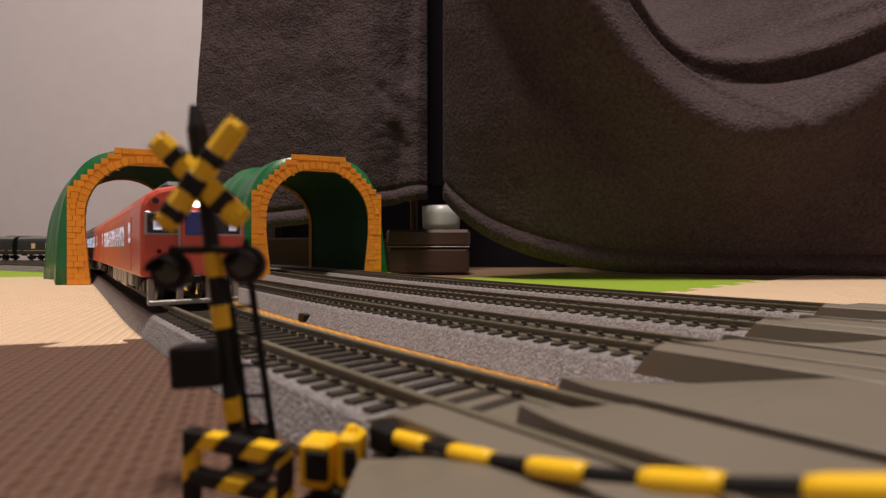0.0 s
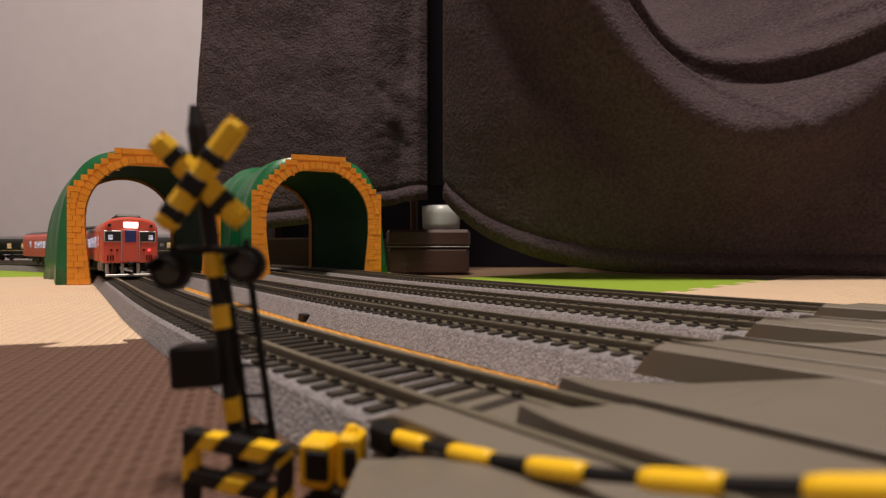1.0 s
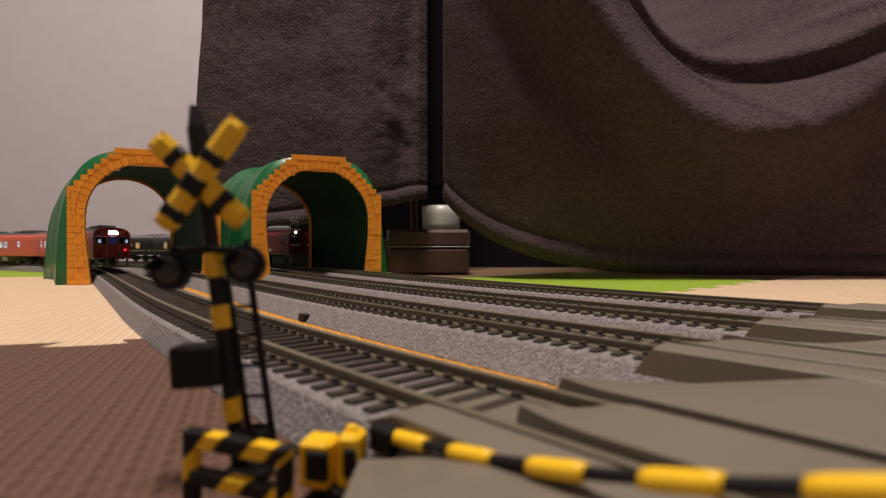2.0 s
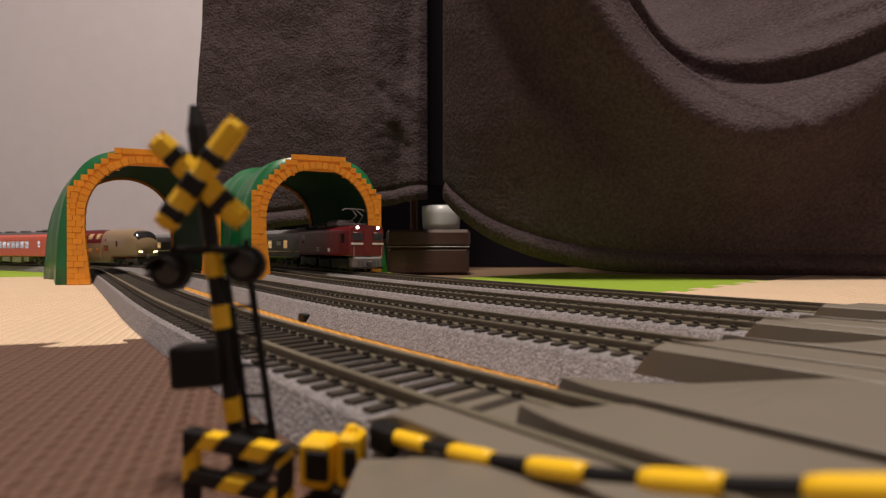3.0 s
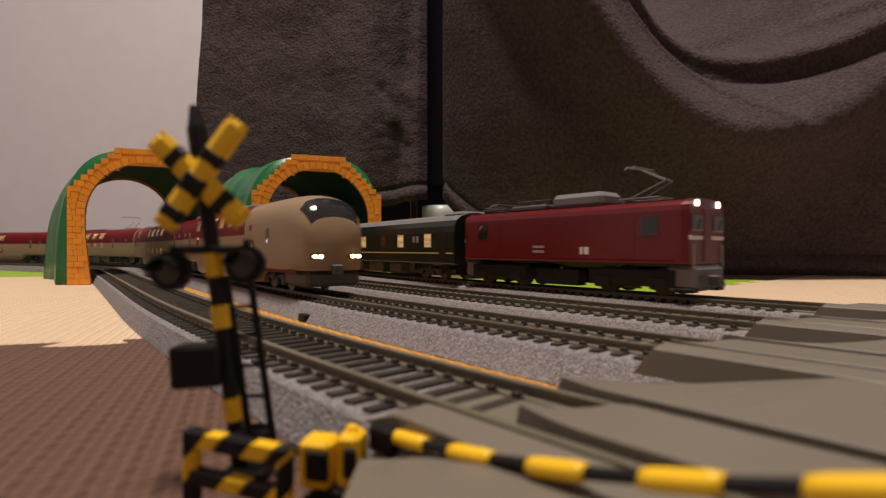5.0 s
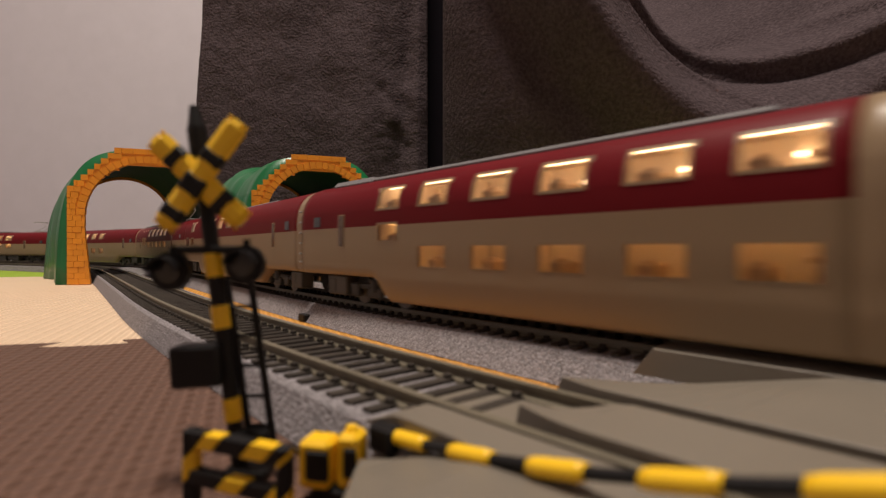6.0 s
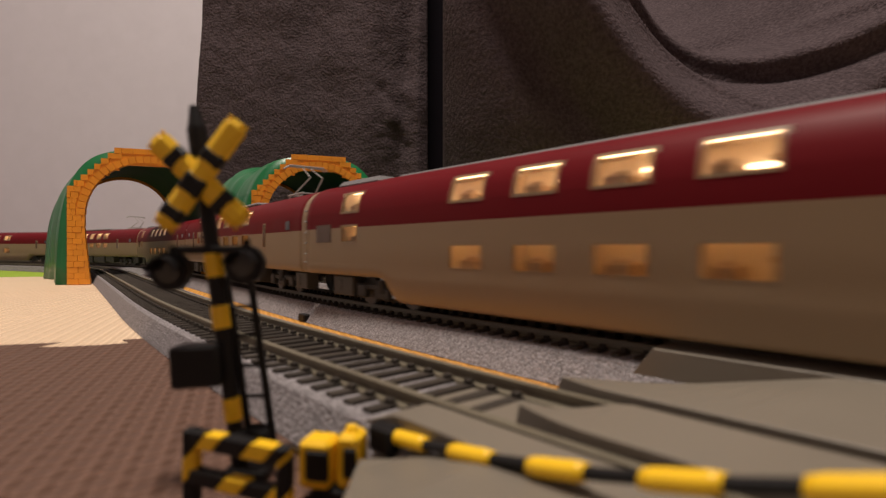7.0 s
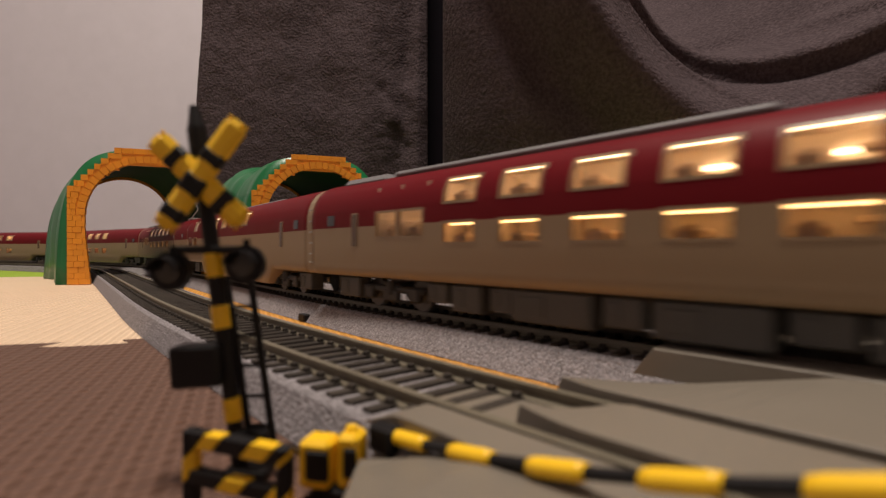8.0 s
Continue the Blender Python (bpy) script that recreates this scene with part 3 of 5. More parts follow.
def blanket_right(u, v):
    # u across from the hanging edge, v up from the hem
    x = 2.0 + 900.0 * u
    # hem height along the width: lifted at the hanging edge, low at the far side
    hem = 2.8 + 92.0 * math.exp(-(x / 64.0) ** 0.95)
    z = hem + (700.0 - hem) * v ** 1.15
    y = 492.0 + 95.0 * math.exp(-x / 45.0)
    side = 1 / (1 + math.exp((x - 215) / 25))
    d = swag(x, z, 312.0, 143.0, 0.0036)
    y += side * soft(d, SIDE_D, SIDE_Y) + (1 - side) * soft(d, LOW_D, LOW_Y)
    y -= 0.20 * (z - 100) * side
    # second fold nested over the first
    d2 = swag(x, z, 360.0, 234.0, 0.0032)
    q = (-7.5, -2.5, 2.5, 7.5)
    y += sum(float(np.interp(d2 + e * 0.4, [-34, -22, -8, 0, 6, 45], [0, 7, -14, -31, -33, 0])) for e in q) / 4
    # sharp crease running down into the crest
    da = (z - 210 + 0.82 * (x - 270) - 0.0012 * (x - 270) ** 2) / 1.28
    y += sum(float(np.interp(da + e * 0.3, [-34, -8, 0, 4, 10, 16], [0, -8, -17, -12, 4, 0])) for e in q) / 4 / (1 + math.exp((x - 340) / 9))
    # small folds above, and a broad one beyond the pocket
    y += 13.0 * bell(x - 345 - 0.8 * (z - 280), 34) * bell(z - 284, 16)
    y -= 14.0 * bell(x - 440, 50) * bell(z - 286 - 0.1 * (x - 440), 9)
    y -= 22.0 * bell(x - 490, 45) * (1 / (1 + math.exp((z - 130) / 15)))
    y -= 7.0 * bell(x - 62 + 0.12 * (z - 200), 22)
    # rolled hem
    y -= 10.0 * bell(z - hem - 9, 9)
    y += 3.5 * bell(z - hem - 22, 4)
    y += 4.0 * noise.noise(Vector((x * 0.012, z * 0.012, 0.4))) + 0.9 * noise.noise(Vector((x * 0.09, z * 0.09, 2.4)))
    y += 0.5 * noise.noise(Vector((x * 0.33, z * 0.33, 5.0)))
    return (x, y, z)


def blanket_left(u, v):
    x = -400.0 + 374.0 * u
    hem = 40.0 + 68.0 * u + 3.0 * math.sin(u * 9)
    z = hem + (900.0 - hem) * v ** 1.1
    x += 0.075 * (z - 250) * (1 - u) ** 3
    y = 802.0 - 0.03 * z
    y += 40.0 * max(0, 0.06 - u) / 0.06
    y += 16.0 * max(0, u - 0.965) / 0.035
    for x0, sl, w, a in ((-330, 0.02, 18, 7), (-262, 0.05, 26, -9), (-190, -0.06, 24, 10), (-118, 0.10, 26, -11), (-62, 0.08, 15, 10)):
        y += a * bell(x - x0 - sl * (z - 250), w)
    for x0, z0, w, a in ((-78, 235, 14, -5), (-60, 190, 12, 4), (-95, 275, 10, 4), (-52, 270, 12, -4)):
        y += a * bell(math.hypot(x - x0 + 0.4 * (z - z0), (z - z0) * 0.8), w)
    y -= 6.0 * bell(z - hem - 10, 9)
    y += 4.0 * bell(z - hem - 24, 4)
    y += 5.0 * noise.noise(Vector((x * 0.015, z * 0.015, 7.4))) + 1.3 * noise.noise(Vector((x * 0.08, z * 0.08, 3.4)))
    y += 0.6 * noise.noise(Vector((x * 0.3, z * 0.3, 6.0)))
    return (x, y, z)


cloth("fleece_blanket", "dark grey fleece blanket draped in swags with a rolled hem", blanket_right, 300, 230, 5.0)
cloth("fleece_blanket", "dark grey fleece throw hanging straight with a stitched hem", blanket_left, 170, 230, 5.0)


def furniture():
    # dark shelf unit under the blankets: posts, back and top, so that nothing hangs on air
    t = thing("shelf_unit", "dark shelf unit hidden under the hanging blankets", "shelf")
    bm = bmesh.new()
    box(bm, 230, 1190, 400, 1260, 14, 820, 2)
    part("back_panel", bm, M["navy"], t, "almost black back panel added behind the blankets")
    bm = bmesh.new()
    box(bm, 230, 1020, 905, 1260, 400, 22, 3)
    part("top_board", bm, M["wood"], t)
    for x in (-385, 845):
        bm = bmesh.new()
        box(bm, x, 1160, 440, 24, 60, 905, 3)
        part("post", bm, M["wood"], t)
    bm = bmesh.new()
    box(bm, -56, 985, 200, 13, 26, 424, 2)
    part("post", bm, M["timber"], t, "red-brown timber post")
    # near-black sheet added behind the gap so that it stays dark
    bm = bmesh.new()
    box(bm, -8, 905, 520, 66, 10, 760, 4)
    part("inner_cloth", bm, M["navy"], t, "near-black sheet filling the dark gap")
    # dark brown lacquered box
    t = thing("wooden_box", "dark brown lacquered box with a lid seam, on the floor", "box")
    bm = bmesh.new()
    box(bm, -24, 890, 12, 134, 110, 44, 5)
    part("body", bm, M["wood"], t)
    bm = bmesh.new()
    box(bm, -24, 890, 49, 138, 114, 28, 5)
    part("lid", bm, M["wood"], t)
    # pale strip that paints the highlight along the lid's edge
    bm = bmesh.new()
    box(bm, -24, 890, 34.7, 136, 112, 1.2, 0.4)
    part("seam_line", bm, M["silver"], t, "thin pale strip for the highlight along the lid")
    # pale bowl on the box
    bm = bmesh.new()
    prof = [(2, 63.2), (27, 63.2), (31, 66), (32.5, 74), (33, 90), (33, 104), (30.5, 104), (30.5, 90), (29.5, 74), (26, 68), (2, 67)]
    rings = [[(-3 + r * math.cos(2 * math.pi * i / 40), 880 + r * math.sin(2 * math.pi * i / 40), z) for i in range(40)] for r, z in prof]
    loft(bm, rings)
    tagged(part("bowl", bm, M["ceramic"], None, smooth=True), "pale grey round bowl standing on the brown box", "bowl")
    # board behind the second tunnel
    bm = bmesh.new()
    box(bm, -265, 1010, 20, 300, 120, 64, 3)
    tagged(part("cardboard_box", bm, M["card"]), "dull brown flat box under the hanging throw", "box")


furniture()

# ---- the toy crossing signal ----


def crossing_signal():
    t = thing("crossing_signal", "black and yellow toy crossing signal with two lamps, leaning slightly", "crossing signal")
    Y = 70.0
    foot, head = Vector((-27.6, Y, 0.0)), Vector((-33.6, Y, 46.5))
    ax = (head - foot)

    def on(z):
        return foot + ax * (z / 46.5)
    bm = bmesh.new()
    rod(bm, on(0.4), on(46.6), 1.05, 14)
    part("post", bm, M["black"], t, "black round post")
    for z0, z1 in ((7.6, 10.7), (20.2, 23.3), (27.2, 30.4)):
        bm = bmesh.new()
        rod(bm, on(z0), on(z1), 1.2, 14)
        part("yellow_band", bm, M["yellow"], t)
    bm = bmesh.new()
    rod(bm, on(44.0), on(47.6), 1.25, 12)
    rod(bm, on(47.4), on(50.6), 1.15, 12, 0.55)
    part("cap", bm, M["black"], t)
    # the cross of two striped boards
    c = Vector((-32.6, Y - 1.9, 40.2))
    for name, a, half, dy, n in (("cross_board", 43.5, 8.2, 0.3, 0), ("cross_board", -54.0, 8.7, -0.2, 1)):
        bm = bmesh.new()
        m = Matrix.Rotation(radians(a), 4, "Y")
        box(bm, c.x, c.y + dy, c.z, 2 * half, 1.5, 3.15, 0.4, m)
        bmesh.ops.bevel(bm, geom=[e for e in bm.edges if abs((e.verts[0].co - e.verts[1].co).y) > 0.2 and e.calc_length() < 0.7], offset=0.5, segments=3, affect="EDGES")
        if n:
            bmesh.ops.translate(bm, vec=(0.5, 0, 0.7), verts=bm.verts)
        bd = part(name, bm, M["yellow"], t, "yellow board of the crossing cross")
        for f in ((-0.52, 0.54) if n == 0 else (-0.62, -0.1, 0.40)):
            bm = bmesh.new()
            box(bm, 0, 0, 0, 2.2 if abs(f) > 0.2 else 3.0, 1.6, 3.25, 0.4)
            bmesh.ops.translate(bm, vec=(f * half, 0, 0), verts=bm.verts)
            bmesh.ops.transform(bm, matrix=Matrix.Translation((c.x, c.y + dy - 0.02, c.z)) @ m, verts=bm.verts)
            st = part("black_stripe", bm, M["black"], bd)
    # lamp crossbar and the two hooded lamps
    bm = bmesh.new()
    p = on(31.4)
    box(bm, p.x + 0.3, Y - 0.6, 30.9, 9.5, 1.1, 1.1, 0.3)
    part("crossbar", bm, M["black"], t)
    for dx, z in ((-5.0, 28.0), (5.0, 28.9)):
        bm = bmesh.new()
        rod(bm, (p.x + dx, Y - 1.6, z), (p.x + dx, Y - 0.2, z), 2.6, 22)
        rod(bm, (p.x + dx, Y - 0.2, z), (p.x + dx, Y + 1.3, z), 2.2, 16, 1.4)
        rod(bm, (p.x + dx, Y - 0.6, z + 2.4), (p.x + dx, Y - 0.6, z + 3.4), 0.5, 8)
        lp = part("lamp", bm, M["black"], t, "black round warning lamp")
        bm = bmesh.new()
        rings = []
        for yy in (-1.6, -4.0):
            ring = []
            for r in (2.0, 1.75):
                seq = [math.pi * (0.02 + 0.96 * i / 12) for i in range(13)]
                for a in (seq if r == 2.0 else seq[::-1]):
                    ring.append((p.x + dx + math.cos(a) * r, Y + yy, z + math.sin(a) * r))
            rings.append(ring)
        loft(bm, rings)
        part("hood", bm, M["black"], lp)
        bm = bmesh.new()
        rod(bm, (p.x + dx, Y - 2.0, z), (p.x + dx, Y - 1.55, z), 1.6, 18)
        part("lens", bm, M["glass"], lp, "dark unlit lens")
    # relay box
    p = on(15.2)
    bm = bmesh.new()
    box(bm, p.x - 3.4, Y - 0.4, 15.3, 6.6, 4.4, 5.6, 0.4, Matrix.Rotation(radians(-4), 4, "Y"))
    part("relay_box", bm, M["black"], t, "black relay box")
    # ladder
    for x0, x1 in ((-30.2, -26.4), (-26.9, -23.2)):
        bm = bmesh.new()
        rod(bm, (x0, Y + 1.4, 27.0), (x1, Y + 0.6, 3.0), 0.5, 8)
        part("ladder_rail", bm, M["black"], t)
    for z in (6.5, 10.6, 14.8, 19.0, 23.0):
        f = (27 - z) / 24.0
        bm = bmesh.new()
        rod(bm, (-30.2 + 3.8 * f, Y + 1.0, z), (-26.9 + 3.7 * f, Y + 1.0, z), 0.32, 6)
        part("rung", bm, M["black"], t)
    bm = bmesh.new()
    box(bm, -26.5, Y, 0.8, 6.0, 4.5, 1.4, 0.4)
    part("base", bm, M["black"], t)
    bm = bmesh.new()
    box(bm, -26.6, Y, 5.6, 6.0, 2.6, 1.6, 0.4)
    part("clamp", bm, M["black"], t)
    return t


crossing_signal()


def striped_bar(parent, name, a, b, w, h, cuts, slant=0.9):
    """A bar of alternating black and yellow lengths, cut on the slant at the given shares of its length."""
    a, b = Vector(a), Vector(b)
    d = b - a
    m = Matrix.Translation(a) @ d.to_track_quat("X", "Z").to_matrix().to_4x4()
    for i, (c0, c1) in enumerate(zip(cuts, cuts[1:])):
        bm = bmesh.new()
        vs = box(bm, (c0 + c1) / 2 * d.length, 0, 0, (c1 - c0) * d.length + 0.03, w, h, 0.22)
        for v in bm.verts:
            edge = c0 if v.co.x < (c0 + c1) / 2 * d.length else c1
            if 0.01 < edge < 0.99:
                v.co.x += slant * v.co.z
        bmesh.ops.transform(bm, matrix=m, verts=bm.verts)
        part(name, bm, M["black"] if i % 2 == 0 else M["yellow"], parent)


def guard_fence():
    t = thing("guard_fence", "yellow and black striped guard fence at the crossing", "fence")
    l, r = Vector((-30.4, 62.0, 0)), Vector((-17.6, 57.0, 0))
    up = Vector((0, 0, 1))
    striped_bar(t, "top_rail", l + up * 8.2, r + up * 8.0, 1.6, 2.1, (0.0, 0.13, 0.33, 0.63, 0.88, 1.0))
    striped_bar(t, "lower_rail", l + up * 3.7, r + up * 3.5, 1.6, 1.9, (0.0, 0.36, 0.60, 0.86, 1.0))
    striped_bar(t, "fence_post", l + up * 9.3, l + up * 0.2, 1.7, 1.8, (0.0, 0.3, 0.62, 1.0), -0.9)
    striped_bar(t, "fence_post", r + up * 9.1, r + up * 0.2, 1.8, 1.7, (0.0, 0.12, 0.2, 0.62, 1.0), -0.9)
    return t


guard_fence()


def barrier():
    t = thing("crossing_barrier", "toy crossing barrier with a lowered yellow and black arm", "barrier")
    tilt = Matrix.Rotation(radians(-12), 4, "Z")
    for x, w, z0, z1, sub in ((-15.4, 4.2, 1.6, 7.6, 3.0), (-11.4, 2.9, 1.6, 8.3, 1.7)):
        bm = bmesh.new()
        box(bm, x, 64.0, (z0 + z1) / 2, w, 4.0, z1 - z0, 0.6, tilt)
        bd = part("machine_box", bm, M["yellow"], t, "yellow barrier machine housing")
        bm = bmesh.new()
        box(bm, x + 0.1, 61.9, (z0 + z1) / 2 + 0.1, sub, 0.5, 3.7, 0.3, tilt)
        part("dark_panel", bm, M["black"], bd, "black panel on the housing")
    bm = bmesh.new()
    rod(bm, (-11.4, 64, 8.0), (-11.4, 64, 8.9), 1.0, 12, 0.7)
    part("knob", bm, M["yellow"], t)
    bm = bmesh.new()
    box(bm, -13.0, 64.2, 0.9, 6.0, 4.0, 1.4, 0.3, tilt)
    part("foot", bm, M["black"], t, "black base of the barrier machine")
    bm = bmesh.new()
    box(bm, -7.4, 66.0, 6.6, 4.6, 2.6, 3.6, 0.5, Matrix.Rotation(radians(-46), 4, "Z"))
    part("arm_mount", bm, M["black"], t, "black arm mount")
    # arm: a thin black rod with thicker yellow sleeves, rising towards its free end
    way = Vector((0.6823, -0.7311, 0.0))
    start = Vector((-6.4, 65.2, 7.2))

    def arm(s):
        q = start + way * s
        q.z += 0.08 * s + 0.0025 * s * s
        return q

    def tube(s0, s1, r):
        bm = bmesh.new()
        n = 6
        rings = []
        for i in range(n + 1):
            q = arm(s0 + (s1 - s0) * i / n)
            rr = r * (0.86 if i in (0, n) else 1.0)
            rings.append([tuple(q + Vector((-way.y, way.x, 0)) * rr * math.cos(a) + Vector((0, 0, rr * math.sin(a)))) for a in (2 * math.pi * j / 14 for j in range(14))])
        loft(bm, rings)
        return bm
    part("arm_rod", tube(-4.0, 62.0, 0.62), M["black"], t, "thin black arm rod", smooth=True)
    for s0 in (0.2, 10.7, 21.6, 32.8, 43.8, 54.6):
        part("arm_sleeve", tube(s0, s0 + 6.2, 0.98), M["yellow"], t, "yellow sleeve on the arm", smooth=True)
    return t


barrier()


def cable():
    cu = bpy.data.curves.new("signal_cable", "CURVE")
    cu.dimensions = "3D"
    cu.bevel_depth = 0.00045
    sp = cu.splines.new("BEZIER")
    pts = [(-24.5, 72, 1.5), (-24, 78, 0.6), (-18.5, 72.5, 0.6), (-14, 67, 0.8)]
    sp.bezier_points.add(len(pts) - 1)
    for bp, p in zip(sp.bezier_points, pts):
        bp.co = Vector(p) / 1000
        bp.handle_left_type = bp.handle_right_type = "AUTO"
    ob = new("signal_cable", cu)
    cu.materials.append(M["black"])
    tagged(ob, "thin black cable lying on the brown mat", "cable")


cable()

# ---- trains: car space has x towards the near end, z up from the rail head, millimetres ----


def side_panel(prof, z0, z1, x0, x1, lift, depth=0.25, nz=5, skew=0.0):
    """A pane that follows the car's side on the right (negative y)."""
    zs = [z0 + (z1 - z0) * i / nz for i in range(nz + 1)]
    py = [float(np.interp(z, [p[1] for p in prof], [p[0] for p in prof])) for z in zs]
    bm = bmesh.new()
    outer = [[bm.verts.new((x, -(y + lift), z)) for z, y in zip(zs, py)] for x in (x0, x1)]
    inner = [[bm.verts.new((x, -(y + lift - depth), z)) for z, y in zip(zs, py)] for x in (x0, x1)]
    for i in range(nz):
        bm.faces.new((outer[0][i], outer[1][i], outer[1][i + 1], outer[0][i + 1]))
        for k in (0, 1):
            bm.faces.new((outer[k][i], outer[k][i + 1], inner[k][i + 1], inner[k][i]))
    for i in (0, nz):
        bm.faces.new((outer[0][i], outer[1][i], inner[1][i], inner[0][i]))
    return bm


def mirror(bm):
    bmesh.ops.scale(bm, vec=(1, -1, 1), verts=bm.verts)
    return bm


def panes(t, name, prof, z0, z1, spans, material, lift=0.18, label="", both=True, rim=None):
    for x0, x1 in spans:
        for sg in ((0, 1) if both else (0,)):
            def make(a, b, c, d, l):
                bm = side_panel(prof, a, b, c, d, l)
                return mirror(bm) if sg else bm
            if rim is not None:
                fr = part(name + "_surround", make(z0 - 0.6, z1 + 0.5, x0 - 0.6, x1 + 0.6, lift - 0.06), rim, t)
                part(name, make(z0, z1, x0, x1, lift + 0.08), material, fr, label)
            else:
                part(name, make(z0, z1, x0, x1, lift), material, t, label)


def body_shell(stations, prof_of, slots_of):
    """Skins a closed car body; prof_of(x) gives half-section points from the sill up to the roof's ridge."""
    bm = bmesh.new()
    rings = []
    for x in stations:
        half = prof_of(x)
        ring = [(x, -y, z) for y, z in half] + [(x, y, z) for y, z in half[::-1][1:]]
        rings.append(ring)
    n = len(rings[0])
    h = len(prof_of(stations[0]))
    slots = []
    for j in range(n):
        jj = j if j < h - 1 else (n - 2 - j if j < n - 1 else h)
        slots.append(slots_of(jj))
    loft(bm, rings, slots=slots)
    return bm


def bogie(t, x, base=26.0, r=5.4, tyre="wheel"):
    bm = bmesh.new()
    for y in (-12.2, 12.2):
        box(bm, x, y, 7.0, base + 9, 1.6, 2.4, 0.5)
        box(bm, x, y * 1.03, 4.9, 9.0, 2.2, 4.0, 0.5)
        for dx in (-base / 2, base / 2):
            box(bm, x + dx, y * 1.03, 5.6, 5.6, 2.6, 5.0, 0.6)
        rod(bm, (x, y * 1.06, 9.8), (x, y * 1.06, 5.2), 2.0, 10)
    box(bm, x, 0, 7.8, 8.0, 24, 2.6, 0.4)
    bg = part("bogie", bm, M["bogie"], t, "black cast bogie")
    for dx in (-base / 2, base / 2):
        for y in (-8.2, 8.2):
            bm = bmesh.new()
            rod(bm, (x + dx, y - 1.2, r), (x + dx, y + 1.2, r), r, 20)
            rod(bm, (x + dx, y - 1.5, r), (x + dx, y + 1.5, r), r * 0.55, 14)
            part("wheel", bm, M[tyre], bg)
    return bg


def coupler(t, x, sg):
    bm = bmesh.new()
    box(bm, x + sg * 1.6, 0, 10.0, 5.0, 3.0, 3.0, 0.5)
    part("coupler", bm, M["black"], t)


def gangway(t, x, sg, z0=11.0, z1=38.0):
    bm = bmesh.new()
    for i in range(3):
        box(bm, x + sg * (0.4 + 0.7 * i), 0, (z0 + z1) / 2, 0.5, 13.0, z1 - z0, 0.15)
    part("gangway_bellows", bm, M["under"], t, "dark grey gangway bellows")


def boxes_below(t, items, material="under"):
    for x, w, y, d, z0, z1 in items:
        for sg in (-1, 1):
            bm = bmesh.new()
            box(bm, x, sg * y, (z0 + z1) / 2, w, d, z1 - z0, 0.5)
            box(bm, x - w * 0.2, sg * (y + d / 2), (z0 + z1) / 2, w * 0.3, 0.5, (z1 - z0) * 0.6, 0.1)
            part("underfloor_box", bm, M[material], t)


def pantograph(t, x, z, up, sg=1.0, metal="silver"):
    bm = bmesh.new()
    for y in (-6.5, 6.5):
        box(bm, x, y, z + 1.2, 20, 1.0, 0.9, 0.2)
        for dx in (-8, 8):
            rod(bm, (x + dx, y, z - 0.6), (x + dx, y, z + 1.2), 0.7, 8)
    for dx in (-8, 8):
        rod(bm, (x + dx, -6.5, z + 1.2), (x + dx, 6.5, z + 1.2), 0.4, 6)
    pg = part("pantograph", bm, M[metal], t, "folding metal current collector")
    h = 14.0 if up else 2.2
    knee = (x - sg * 11, z + 1.8 + h * 0.5)
    top = (x + sg * 3, z + 1.8 + h)
    for y0, y1 in ((-5.5, -2.0), (5.5, 2.0)):
        bm = bmesh.new()
        rod(bm, (x + sg * 6, y0, z + 1.2), (knee[0], y1 * 1.6, knee[1]), 0.42, 6)
        rod(bm, (knee[0], y1 * 1.6, knee[1]), (top[0], y1, top[1]), 0.34, 6)
        part("pantograph_arm", bm, M[metal], pg)
    for dx in (-1.6, 1.6):
        bm = bmesh.new()
        rod(bm, (top[0] + dx, -9, top[1] + 0.2), (top[0] + dx, 9, top[1] + 0.2), 0.45, 6)
        for y in (-9, 9):
            rod(bm, (top[0] + dx, y, top[1] + 0.2), (top[0] + dx, y * 1.25, top[1] - 1.4), 0.38, 6)
        part("contact_bow", bm, M[metal], pg)
    return pg


# night express: cream below, maroon above
NX = [(16.9, 11.0), (17.9, 12.2), (18.4, 16.0), (18.4, 29.0), (18.35, 32.0), (18.1, 35.0), (17.5, 38.0), (16.6, 40.4), (15.2, 42.5), (13.6, 44.2),
      (11.8, 45.4), (9.6, 46.4), (7.0, 47.2), (4.0, 47.7), (0.0, 48.0)]
NX_SIDE = [(18.4, -5.0)] + NX[1:]


NIGHT_ROWS = sorted(set([q[1] for q in NX] + [15.2, 22.2, 22.8, 23.6, 25.0, 28.9, 29.6, 33.5, 34.7, 42.0]))


def glazed(t, name, x0, x1, z0, z1):
    """A clear pane in its thin cream frame, on both sides of the car."""
    for sg in (0, 1):
        bm = bmesh.new()
        for a, b, c, d in ((z0 - 0.45, z0 + 0.25, x0 - 0.4, x1 + 0.4), (z1 - 0.25, z1 + 0.45, x0 - 0.4, x1 + 0.4), (z0 + 0.25, z1 - 0.25, x0 - 0.4, x0 + 0.25), (z0 + 0.25, z1 - 0.25, x1 - 0.25, x1 + 0.4)):
            strip = side_panel(NX_SIDE, a, b, c, d, 0.12, 0.9)
            me = bpy.data.meshes.new("strip")
            strip.to_mesh(me)
            strip.free()
            bm.from_mesh(me)
            bpy.data.meshes.remove(me)
        fr = part(name + "_frame", mirror(bm) if sg else bm, M["cream_body"], t)
        bm = side_panel(NX_SIDE, z0 + 0.1, z1 - 0.1, x0 + 0.1, x1 - 0.1, -0.25, 0.2)
        pane = part(name, mirror(bm) if sg else bm, M["pane"], fr, "clear pane before a lit cabin")
        pane.visible_shadow = False


